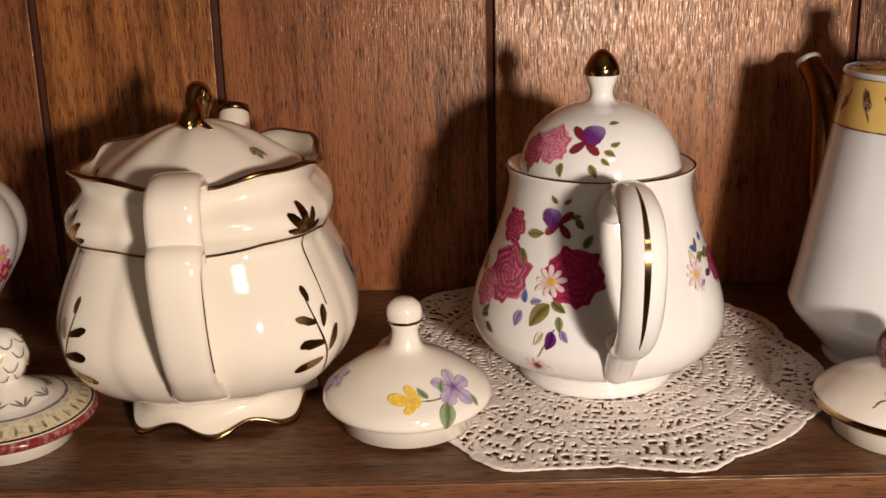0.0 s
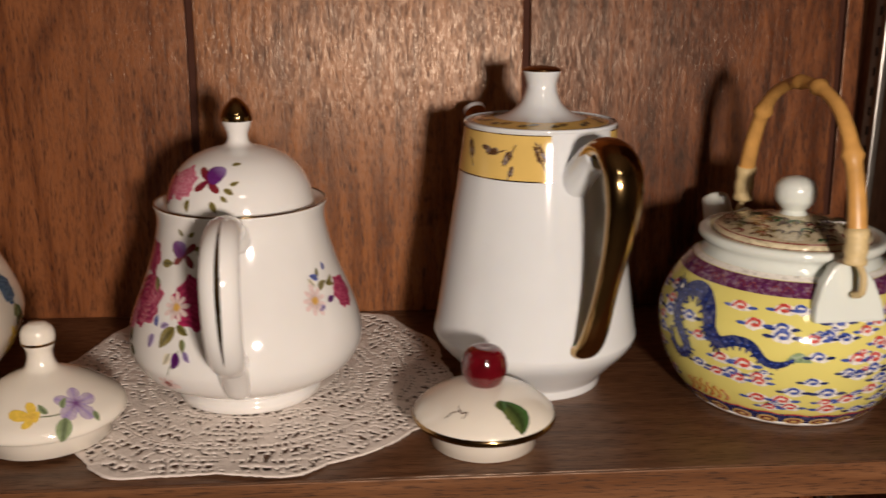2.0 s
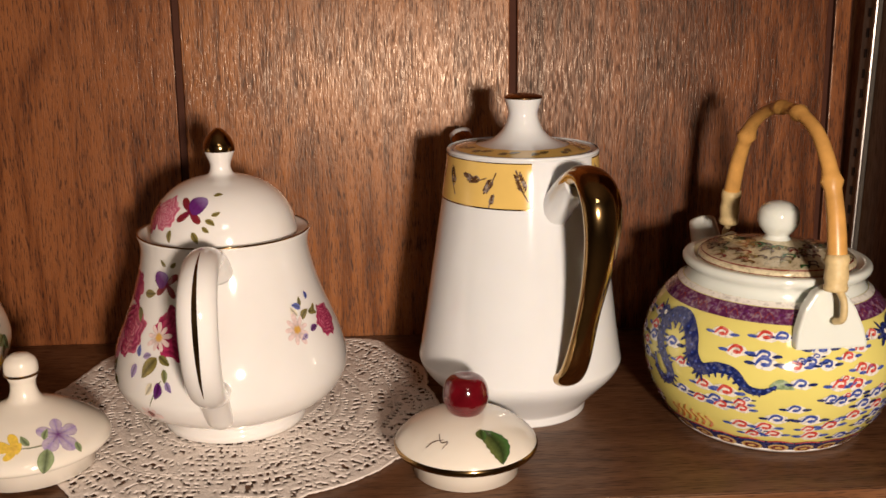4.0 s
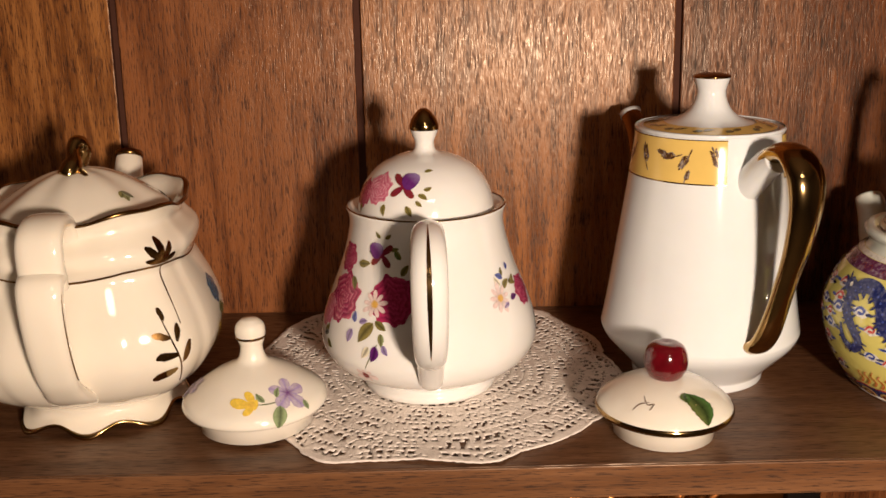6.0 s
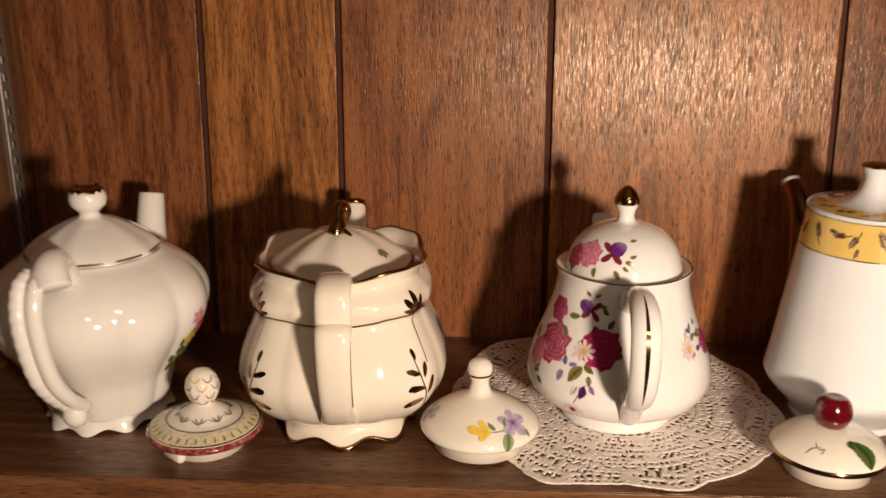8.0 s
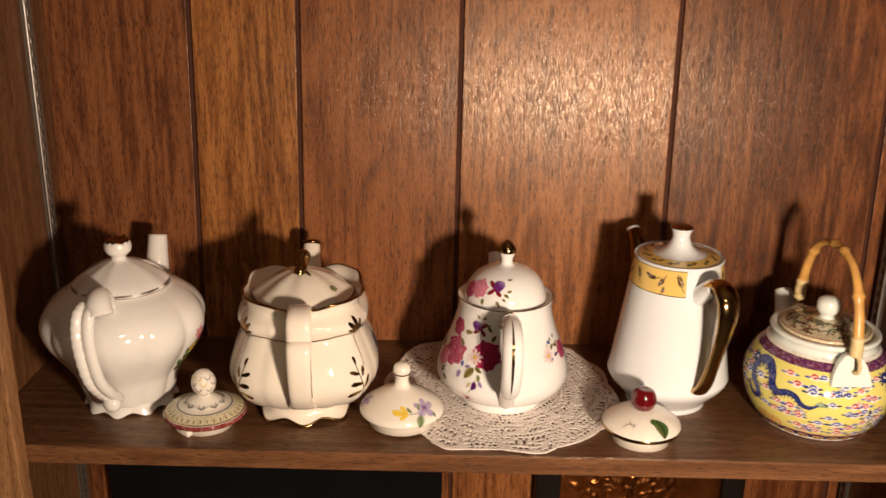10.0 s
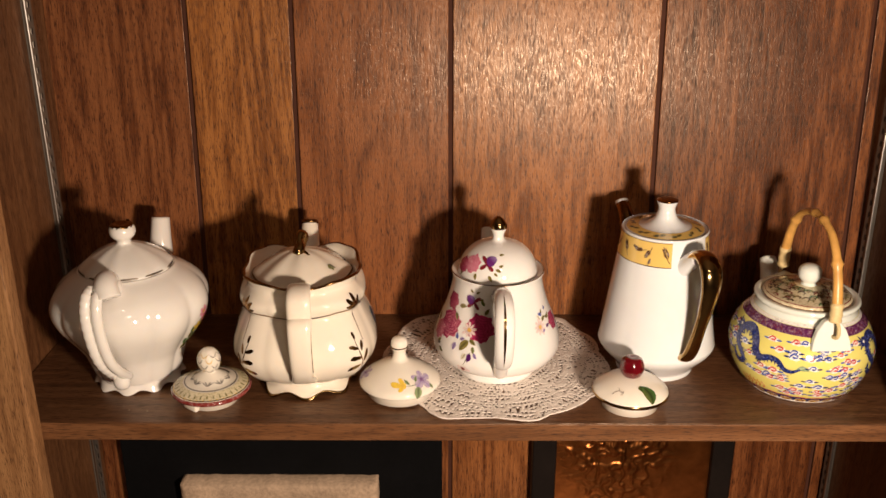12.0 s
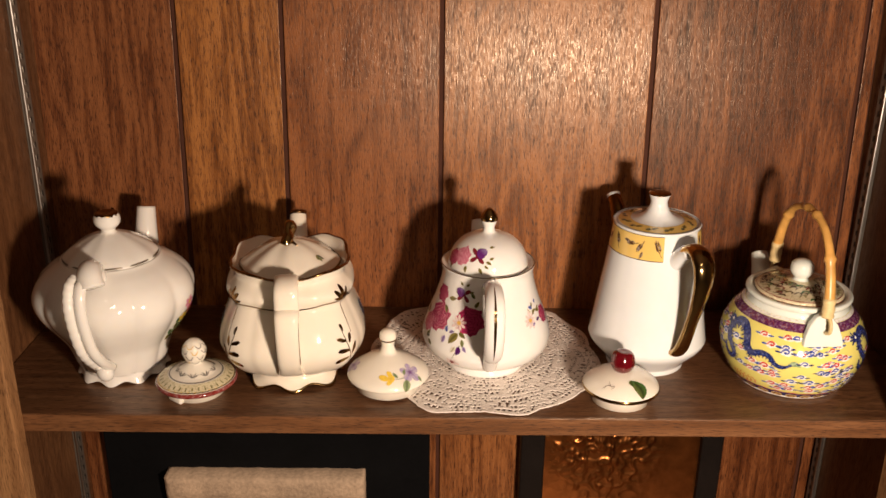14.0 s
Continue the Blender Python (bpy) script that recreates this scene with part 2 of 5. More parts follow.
def spun(outline, n=96, shape=None, centre=(0, 0)):
    """A turned form. shape(angle, r, z) may push each ring to (r, z); angle 0 faces -y and grows towards +x."""
    bm = bmesh.new()
    rings = []
    for r, z in outline:
        if r < 1e-5:
            rings.append([bm.verts.new((centre[0], centre[1], z))])
            continue
        ring = []
        for k in range(n):
            a = 2 * math.pi * k / n
            rr, zz = shape(a, r, z) if shape else (r, z)
            ring.append(bm.verts.new((centre[0] + rr * math.sin(a), centre[1] - rr * math.cos(a), zz)))
        rings.append(ring)
    for a, b in zip(rings, rings[1:]):
        for k in range(n):
            if len(a) == 1 and len(b) == 1:
                continue
            if len(a) == 1:
                bm.faces.new((a[0], b[k], b[(k + 1) % n]))
            elif len(b) == 1:
                bm.faces.new((a[k], a[(k + 1) % n], b[0]))
            else:
                bm.faces.new((a[k], a[(k + 1) % n], b[(k + 1) % n], b[k]))
    return bm


def glide(pts, n=6):
    """A smooth line of points (x, y, z, and what else each carries)."""
    out = []
    pts = [Vector(p) for p in pts]
    for i in range(len(pts) - 1):
        p0, p1, p2, p3 = (pts[max(0, min(len(pts) - 1, i + k))] for k in (-1, 0, 1, 2))
        for k in range(n):
            t = k / n
            out.append(0.5 * (2 * p1 + (p2 - p0) * t + (2 * p0 - 5 * p1 + 4 * p2 - p3) * t * t + (3 * p1 - p0 - 3 * p2 + p3) * t ** 3))
    return out + [pts[-1]]


def tube(path, sizes, n=20, flat=1.0, side=None, caps=True, twist=None, square=2.0):
    """A swept limb: path of points, sizes of half-widths along it; flat squeezes it across the given side."""
    bm = bmesh.new()
    path = [Vector(p) for p in path]
    rings = []
    ref = Vector(side) if side else Vector((1, 0, 0))
    for i, p in enumerate(path):
        d = (path[min(i + 1, len(path) - 1)] - path[max(i - 1, 0)]).normalized()
        u = (ref - d * ref.dot(d)).normalized()
        w = d.cross(u)
        s = sizes[i] if not callable(sizes) else sizes(i / (len(path) - 1))
        ring = []
        for k in range(n):
            a = 2 * math.pi * k / n
            f = twist(a, i / (len(path) - 1)) if twist else 1.0
            c, q = math.cos(a), math.sin(a)
            if square != 2.0:
                k2 = (abs(c) ** square + abs(q) ** square) ** (-1 / square)
                c, q = c * k2, q * k2
            ring.append(bm.verts.new(p + u * (c * s * f) + w * (q * s * flat * f)))
        rings.append(ring)
    for a, b in zip(rings, rings[1:]):
        for k in range(n):
            bm.faces.new((a[k], a[(k + 1) % n], b[(k + 1) % n], b[k]))
    if caps:
        for ring in (rings[0], rings[-1]):
            c = bm.verts.new(sum((v.co for v in ring), Vector()) / n)
            for k in range(n):
                bm.faces.new((ring[k], ring[(k + 1) % n], c))
    return bm


def join(bms):
    out = bmesh.new()
    for b in bms:
        me = bpy.data.meshes.new("tmp")
        b.to_mesh(me)
        b.free()
        out.from_mesh(me)
        bpy.data.meshes.remove(me)
    return out


class Painter:
    """Glaze painting laid on a turned form: shapes in (angle in degrees, height) with metre offsets, a hair above the glaze."""

    def __init__(self, outline, shape=None, lift=0.00035):
        self.outline, self.shape, self.lift = sorted(outline, key=lambda p: p[1]), shape, lift
        self.pieces = []
        self.begin("")

    def begin(self, name):
        """Starts the next motif, which becomes a part of its own."""
        self.bm, self.colours = bmesh.new(), []
        self.pieces.append((name, self.bm, self.colours))

    def spot(self, a, z, lift):
        zs = self.outline
        z = min(max(z, zs[0][1]), zs[-1][1])
        r = float(np.interp(z, [p[1] for p in zs], [p[0] for p in zs]))
        e = 0.0008
        r1, r0 = (float(np.interp(z + k, [p[1] for p in zs], [p[0] for p in zs])) for k in (e, -e))
        slope = (r1 - r0) / (2 * e)
        if self.shape:
            r, z = self.shape(a, r, z)
        nr, nz = 1 / math.hypot(1, slope), -slope / math.hypot(1, slope)
        r, z = r + nr * lift, z + nz * lift
        return Vector((r * math.sin(a), -r * math.cos(a), z)), max(r, 0.004), nz

    def place(self, a0, z0, u, v, lift):
        _, r, nz = self.spot(radians(a0), z0, 0)
        z = z0 + v * math.sqrt(max(1 - nz * nz, 0.05))
        r = self.spot(radians(a0), z, 0)[1]
        return self.spot(radians(a0) + u / r, z, lift)[0]

    def slot(self, colour):
        if colour not in self.colours:
            self.colours.append(colour)
        return self.colours.index(colour)

    def fan(self, a0, z0, pts, colour, level=0):
        lift = self.lift * (1 + 0.35 * level)
        cu, cv = sum(p[0] for p in pts) / len(pts), sum(p[1] for p in pts) / len(pts)
        c = self.bm.verts.new(self.place(a0, z0, cu, cv, lift))
        mid = [self.bm.verts.new(self.place(a0, z0, (u + cu) / 2, (v + cv) / 2, lift)) for u, v in pts]
        rim = [self.bm.verts.new(self.place(a0, z0, u, v, lift)) for u, v in pts]
        s, n = self.slot(colour), len(pts)
        for k in range(n):
            j = (k + 1) % n
            for f in ((c, mid[k], mid[j]), (mid[k], rim[k], rim[j], mid[j])):
                self.bm.faces.new(f).material_index = s

    def patch(self, a0, z0, reach, tone, rings=10, segs=48, level=0, at=(0, 0)):
        """One printed shape about a point: reach(angle) is its outline, tone(share, angle) its colour."""
        lift, s = self.lift * (1 + 0.35 * level), self.slot(PRINT)
        lay = self.bm.verts.layers.float_color.get("print") or self.bm.verts.layers.float_color.new("print")

        def vert(f, g):
            v = self.bm.verts.new(self.place(a0, z0, at[0] + f * reach(g) * math.cos(g), at[1] + f * reach(g) * math.sin(g), lift))
            v[lay] = (*tone(f, g), 1)
            return v
        mid = vert(0.0, 0.0)
        prev = None
        for i in range(1, rings + 1):
            ring = [vert(i / rings, 2 * math.pi * k / segs) for k in range(segs)]
            for k in range(segs):
                j = (k + 1) % segs
                f = (mid, ring[k], ring[j]) if prev is None else (prev[k], ring[k], ring[j], prev[j])
                self.bm.faces.new(f).material_index = s
            prev = ring

    def leaf(self, a0, z0, length, width, turn, ink="leaf", edge="sage", level=1, at=(0, 0), teeth=0.0):
        """A printed leaf with a dark midrib and one paler half."""
        lift, s = self.lift * (1 + 0.35 * level), self.slot(PRINT)
        lay = self.bm.verts.layers.float_color.get("print") or self.bm.verts.layers.float_color.new("print")
        c, q, n, rows = math.cos(radians(turn)), math.sin(radians(turn)), 6, 12
        bend, prev = random.uniform(-0.10, 0.10) * length, None
        for i in range(rows + 1):
            f = i / rows
            half = width / 2 * (math.sin(math.pi * f ** 0.8) ** 0.8 if 0 < f < 1 else 0.02) * (1 + teeth * (i % 2))
            line = []
            for k in range(n + 1):
                g = 2 * k / n - 1
                x, y = f * length - teeth * 0.12 * length * abs(g), g * half + bend * math.sin(math.pi * f)
                v = self.bm.verts.new(self.place(a0, z0, at[0] + x * c - y * q, at[1] + x * q + y * c, lift))
                dark = 0.35 + 0.65 * min(1.0, abs(g) * 1.6)
                v[lay] = (*[(b * (0.5 + 0.3 * g) + d * (0.5 - 0.3 * g)) * dark for b, d in zip(INK[ink], INK[edge])], 1)
                line.append(v)
            if prev:
                for k in range(n):
                    self.bm.faces.new((prev[k], prev[k + 1], line[k + 1], line[k])).material_index = s
            prev = line

    def petal(self, a0, z0, length, width, turn, colour, level=0, at=(0, 0), tip=1.0):
        """A leaf or petal that starts at the offset and points along turn (degrees, 90 is up)."""
        c, s = math.cos(radians(turn)), math.sin(radians(turn))
        pts = []
        for k in range(14):
            t = 2 * math.pi * k / 14
            x, y = (1 - math.cos(t)) / 2 * length, math.sin(t) * width / 2 * (abs(math.sin(t / 2)) ** 0.3 if tip < 1 else 1)
            x, y = x + random.uniform(-0.03, 0.03) * length, y + random.uniform(-0.06, 0.06) * width
            pts.append((at[0] + x * c - y * s, at[1] + x * s + y * c))
        self.fan(a0, z0, pts, colour, level)

    def dot(self, a0, z0, r, colour, level=0, at=(0, 0), rv=None, n=12, rough=0.0):
        self.fan(a0, z0, [(at[0] + r * math.cos(2 * math.pi * k / n) * (1 + random.uniform(-rough, rough)), at[1] + (rv or r) * math.sin(2 * math.pi * k / n) * (1 + random.uniform(-rough, rough))) for k in range(n)], colour, level)

    def stroke(self, a0, z0, pts, widths, colour, level=0):
        """A brush line through offsets (u, v)."""
        line = glide([(p[0], p[1], w) for p, w in zip(pts, widths)], 5)
        lift, s = self.lift * (1 + 0.35 * level), self.slot(colour)
        prev = None
        for i, p in enumerate(line):
            d = line[min(i + 1, len(line) - 1)] - line[max(i - 1, 0)]
            k = math.hypot(d.x, d.y) or 1
            nx, ny = -d.y / k * p.z / 2, d.x / k * p.z / 2
            pair = [self.bm.verts.new(self.place(a0, z0, p.x + g * nx, p.y + g * ny, lift)) for g in (1, 0, -1)]
            if prev:
                for q in (0, 1):
                    self.bm.faces.new((prev[q], prev[q + 1], pair[q + 1], pair[q])).material_index = s
            prev = pair

    def ring(self, z, height, colour, a0=0, a1=360, level=0, wave=None, n=120):
        lift, s = self.lift * (1 + 0.35 * level), self.slot(colour)
        m = max(6, int(n * (a1 - a0) / 360))
        prev, first = None, None
        rows = max(1, int(height / 0.002))
        for k in range(m + 1):
            a = radians(a0 + (a1 - a0) * k / m)
            dz = wave(a) if wave else 0
            col = [self.bm.verts.new(self.spot(a, z + dz + height * q / rows, lift)[0]) for q in range(rows + 1)]
            if prev:
                for q in range(rows):
                    self.bm.faces.new((prev[q], col[q], col[q + 1], prev[q + 1])).material_index = s
            prev = col

    def done(self, name, parent, label):
        for motif, bm, colours in self.pieces:
            if colours:
                made = part(motif or name, bm, [c if not isinstance(c, str) else PAINT[c] for c in colours], parent, "" if motif else label, normals=False)
            else:
                bm.free()
        return made


# ---- the setting ----
FLOOR, CEIL, BACK, LEFT, RIGHT = -1.15, 1.25, 0.2285, -0.4535, 0.397
structure("floor", box(-2.2, 2.2, -3.0, 0.40, FLOOR - 0.1, FLOOR), CARPET, "brown carpeted floor of the room")
structure("ceiling", box(-2.2, 2.2, -3.0, 0.40, CEIL, CEIL + 0.1), PLASTER, "plain painted ceiling of the room")
structure("wall_north", box(-2.2, 2.2, 0.30, 0.40, FLOOR, CEIL), PLASTER, "plain painted wall behind the bookcase")
structure("wall_south", box(-2.2, 2.2, -3.1, -3.0, FLOOR, CEIL), PLASTER, "plain painted wall across the room")
structure("wall_west", box(-2.3, -2.2, -3.0, 0.40, FLOOR, CEIL), PLASTER, "plain painted side wall of the room")
structure("wall_east", box(2.2, 2.3, -3.0, 0.40, FLOOR, CEIL), PLASTER, "plain painted side wall of the room")

bookcase = thing("bookcase", (0, 0, FLOOR), "brown wood-grain built-in bookcase with a grooved plank back", "bookcase")


def fixed(name, bm, material, label="", smooth=False, parent=None):
    """A part of the bookcase, given in the room's coordinates."""
    ob = part(name, bm, material, parent or bookcase, label, smooth)
    if not parent:
        ob.location = (0, 0, -FLOOR)
    return ob


TOP, LOW = 0.62, -0.36
fixed("side_panel", box(LEFT - 0.018, LEFT, -0.001, BACK + 0.05, FLOOR, TOP), SIDE, "wood-grain side panel")
fixed("side_panel", box(RIGHT, RIGHT + 0.018, -0.001, BACK + 0.05, FLOOR, TOP), SIDE, "wood-grain side panel")
fixed("stile", box(LEFT - 0.075, -0.4055, -0.021, -0.002, FLOOR, TOP, 0.0018), STILE, "worn oak-toned face frame upright")
fixed("stile", box(0.352, RIGHT + 0.075, -0.021, -0.002, FLOOR, TOP, 0.0018), STILE, "worn oak-toned face frame upright")
fixed("top_board", box(LEFT - 0.018, RIGHT + 0.018, -0.02, BACK + 0.065, TOP, TOP + 0.02), BOARD)
fixed("plinth", box(-0.40, 0.34, -0.015, 0.0, FLOOR, FLOOR + 0.08), SIDE)


def leaning(bm):
    """The thin back board bows away above the shelf."""
    bmesh.ops.bisect_plane(bm, geom=bm.verts[:] + bm.edges[:] + bm.faces[:], plane_co=(0, 0, 0), plane_no=(0, 0, 1))
    for v in bm.verts:
        v.co.y += 0.060 * max(0.0, v.co.z)
    return bm


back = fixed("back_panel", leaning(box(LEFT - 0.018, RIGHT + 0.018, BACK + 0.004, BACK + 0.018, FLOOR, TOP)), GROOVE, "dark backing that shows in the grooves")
GROOVES = [-0.4560, -0.3115, -0.2045, -0.0435, 0.1705, 0.3815]
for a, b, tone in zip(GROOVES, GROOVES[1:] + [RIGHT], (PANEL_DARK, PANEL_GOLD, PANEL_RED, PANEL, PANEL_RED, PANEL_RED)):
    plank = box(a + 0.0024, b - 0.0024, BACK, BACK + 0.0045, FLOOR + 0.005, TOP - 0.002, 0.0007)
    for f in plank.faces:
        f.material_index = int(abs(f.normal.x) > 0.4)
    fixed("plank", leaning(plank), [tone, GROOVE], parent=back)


def shelf_board(z):
    body = fixed("shelf", box(LEFT + 0.001, RIGHT - 0.001, 0.0012, BACK - 0.001, z - 0.017, z, 0.0006), BOARD, "brown wood-grain shelf board")
    fixed("edge_band", box(LEFT + 0.001, RIGHT - 0.001, -0.0005, 0.0012, z - 0.017, z - 0.0002, 0.0004), EDGE, "lighter wood-grain edge strip", parent=body)


for z in (0.0, LOW, -0.75):
    shelf_board(z)


def standard(x, y, way):
    """A slotted metal shelf standard on a side panel; way is +1 where its face looks to +x."""
    t = 0.004
    x0, x1 = (x, x + t) if way > 0 else (x - t, x)
    web = fixed("shelf_standard", box(x0, x1, y + 0.0022, y + 0.018, -1.05, TOP - 0.01, 0.0007), ZINC_SHADED, "slotted zinc-plated shelf standard")
    face = x1 if way > 0 else x0
    ridge = box(face - 0.0003, face + 0.002 * way, y - 0.0005, y + 0.002, -1.05, TOP - 0.01, 0.0008) if way > 0 else box(face - 0.002, face + 0.0003, y - 0.0005, y + 0.002, -1.05, TOP - 0.01, 0.0008)
    fixed("lip", ridge, STEEL, parent=web)
    z = -0.30
    while z < 0.45:
        # no hole is cut: a black block paints the shade inside each slot
        fixed("slot", box(face - 0.0004, face + 0.0004, y + 0.0085, y + 0.0120, z, z + 0.0055), DARK, parent=web)
        fixed("slot_edge", box(face - 0.0002, face + 0.0006, y + 0.0080, y + 0.0086, z, z + 0.0055), STEEL, parent=web)
        z += 0.0127


standard(LEFT, 0.194, 1)
standard(RIGHT, 0.203, -1)


# ---- things on the shelf ----
# crocheted doily
DOILY_R, DOILY_C = 0.1130, (0.003, 0.1190)


def doily():
    """Rounds of crochet: ladders of open loops, netting and shell-stitch fans, each stitch a strip of cotton about the holes."""
    rows, cols = 96, 640
    rnd = random.Random(5)
    t = thing("doily", (*DOILY_C, 0), "round cream crocheted lace doily lying on the shelf", "doily")

    def spot(i, k):
        f, a = i / rows, 2 * math.pi * k / cols
        wob = noise.noise(Vector((3 * math.cos(a) * f * 4, 3 * math.sin(a) * f * 4, 2.0)))
        f2 = f + 0.006 * wob + 0.004 * noise.noise(Vector((40 * f * math.cos(a), 40 * f * math.sin(a), 9.0)))
        a2 = a + 0.012 * noise.noise(Vector((30 * f * math.cos(a), 30 * f * math.sin(a), 5.0)))
        scallop = 1 + (0.022 * abs(math.sin(7 * a + 0.4)) ** 0.7 - 0.012 + 0.02 * noise.noise(Vector((3 * math.cos(a), 3 * math.sin(a), 4.0)))) * f ** 5
        lobes = sum(amt * math.exp(-((a - radians(at)) / wide) ** 2) for at, amt, wide in ((14, 0.05, 0.13), (95, -0.06, 0.25), (142, 0.05, 0.16), (222, 0.11, 0.28), (332, 0.10, 0.16)))
        r = DOILY_R * f2 * scallop * (1 + lobes * f ** 4)
        x, y, z = r * math.sin(a2), -r * math.cos(a2), 0.0007 + 0.0003 * wob
        z += 0.0010 * max(0.0, f - 0.8) * 5 * max(0.0, math.sin(5 * a + 1))
        over = y + DOILY_C[1] - 0.222
        if over > 0:
            y, z = y - 0.55 * over, z + 0.75 * over
        return Vector((x, y, z))

    def solid(i, k):
        r, a = 112.0 * i / rows, k / cols
        cx, sy = r * math.cos(6.2832 * a), r * math.sin(6.2832 * a)
        q = r + 3.2 * noise.noise(Vector((cx * 0.045, sy * 0.045, 1.0)))
        thin = noise.noise(Vector((cx * 0.11, sy * 0.11, 3.0)))
        jog = 1.2 * noise.noise(Vector((cx * 0.2, sy * 0.2, 6.0)))

        def open_loops(pitch, share, shift=0.0):
            n = int(6.2832 * (q // 7 * 7 + 3) / pitch)
            return ((a * n + shift + 0.12 * jog) % 1.0) < share + 0.22 * thin
        if i >= rows - 2:
            return True
        sector = abs(((a * 11 + 0.3) % 1.0) - 0.5) * 2
        band = q % 14.0
        if q < 40:
            return True
        if band < 2.6 and thin > -0.28:
            return not open_loops(3.6, 0.52, q // 14 * 0.37)
        if 5.0 < band < 8.4 and thin > -0.12:
            return not open_loops(5.2, 0.56, q // 14 * 0.21)
        if 9.5 < band < 11.5 and sector > 0.45:
            return not open_loops(4.4, 0.5, 0.4)
        if 84 < q < 106 and sector < 0.30 and band > 8.4:
            return not open_loops(6.5, 0.34, 0.15)
        slit = noise.noise(Vector((cx * 0.55, sy * 0.55, 12.0)))
        return slit > -0.46
    pick = {"centre": [], "lace_ring": [], "edging": []}
    for i in range(22, rows):
        for k in range(cols):
            if solid(i, k):
                pick["centre" if i < 46 else "lace_ring" if i < 72 else "edging"].append((i, k))
    for name, cells in pick.items():
        made, pts, faces = {}, [], []

        def corner(i, k):
            k %= cols
            if (i, k) not in made:
                made[i, k] = len(pts)
                pts.append(spot(i, k) + Vector((0, 0, rnd.uniform(0, 0.0004))))
            return made[i, k]
        for i, k in cells:
            faces.append((corner(i, k), corner(i, k + 1), corner(i + 1, k + 1), corner(i + 1, k)))
        if name == "centre":
            faces.append([corner(22, k) for k in range(cols)])
        me = bpy.data.meshes.new(name)
        me.from_pydata(pts, [], faces)
        b = bmesh.new()
        b.from_mesh(me)
        bpy.data.meshes.remove(me)
        mod = part(name, b, LACE, t, "crocheted cotton").modifiers.new("thickness", "SOLIDIFY")
        mod.thickness, mod.offset = 0.0006, 0


doily()

# rose teapot on the doily
ROSE_BODY = smooth_profile([(0.0374, 0), (0.0380, 0.003), (0.0366, 0.0075), (0.0440, 0.0108), (0.0545, 0.0175), (0.0598, 0.0255), (0.0610, 0.033), (0.0588, 0.0445), (0.0540, 0.0575), (0.0490, 0.070), (0.0449, 0.083), (0.0428, 0.093), (0.0427, 0.0985), (0.0440, 0.104)])
ROSE_LID = smooth_profile([(0.0375, 0.1018), (0.0371, 0.1055), (0.0352, 0.1125), (0.0310, 0.1200), (0.0240, 0.1265), (0.0150, 0.1307), (0.0078, 0.1325), (0.0056, 0.1345), (0.0052, 0.1380), (0.0066, 0.1420), (0.0077, 0.1450)])


def mixed(a, b, f):
    f = min(max(f, 0.0), 1.0)
    return tuple(x + (y - x) * f for x, y in zip(a, b))


def bloom(p, a, z, size, light="rose", dark="deep", pale="pink", name="painted_rose"):
    """A full-blown rose in one print: whorls of petals, each pale at its lip and deep in its fold."""
    p.begin(name)
    turn = random.uniform(0, 6)

    def reach(g):
        return size * (0.96 + 0.07 * math.sin(6 * g + turn) + 0.05 * math.sin(11 * g + 2 * turn) + 0.03 * math.sin(17 * g))

    def tone(f, g):
        f = f + 0.05 * math.sin(4 * g + turn) + 0.03 * math.sin(7 * g - turn)
        inner, outer, n = next(((a0, b0, n0) for a0, b0, n0 in ((0.0, 0.16, 2), (0.16, 0.34, 3), (0.34, 0.56, 4), (0.56, 0.79, 5), (0.79, 2.0, 7)) if f < b0), (0.79, 2.0, 7))
        s = min(1.0, max(0.0, (f - inner) / (min(outer, 1.05) - inner)))
        u = (g * n / (2 * math.pi) + turn * inner * 3) % 1.0
        fold = math.exp(-(min(u, 1 - u) / 0.10) ** 2)
        c = mixed(INK[dark], INK[light], 0.15 + 1.1 * s)
        c = mixed(c, INK[pale], 0.85 * max(0.0, s - 0.55) / 0.45 * (0.4 + 0.6 * math.sin(math.pi * u)))
        return mixed(c, INK[dark], 0.6 * fold * (1 - 0.4 * s))
    p.patch(a, z, reach, tone, 16, 60, 0)


def daisy(p, a, z, size, petal="blush", heart="amber", n=9, level=2, squash=1.0):
    """A daisy in one print: narrow petals round a small heart."""
    p.begin("painted_daisy")
    turn = random.uniform(0, 6)

    def reach(g):
        long = 1 - 0.18 * abs(math.sin(1.7 * g + turn))
        return size * long * (0.34 + 0.66 * abs(math.cos(n * (g - turn) / 2)) ** 0.7) / math.hypot(math.cos(g), math.sin(g) / squash)

    def tone(f, g):
        k = abs(math.cos(n * (g - turn) / 2))
        c = mixed(tuple(0.55 * x for x in INK[petal]), INK[petal], 0.3 + 0.9 * k * min(1.0, 1.3 * f))
        return INK[heart] if f * reach(g) < 0.24 * size else c
    p.patch(a, z, reach, tone, 8, n * 10, level)


def pansy(p, a, z, size, head=(-0.002, 0.003)):
    """A violet bell over a dark red four-armed calyx."""
    p.begin("painted_calyx")
    p.patch(a, z, lambda g: size * (0.18 + 0.82 * abs(math.cos(2 * (g - 0.75))) ** 2.2), lambda f, g: mixed(INK["deep"], INK["maroon"], f), 6, 48, 2)
    p.begin("painted_bell")
    p.patch(a, z, lambda g: size * 0.52 * (1 + 0.08 * math.sin(3 * g)), lambda f, g: mixed(INK["plum"], INK["lilac"], max(0.0, f * 0.7 * math.sin(g + 0.6))), 6, 24, 4, head)


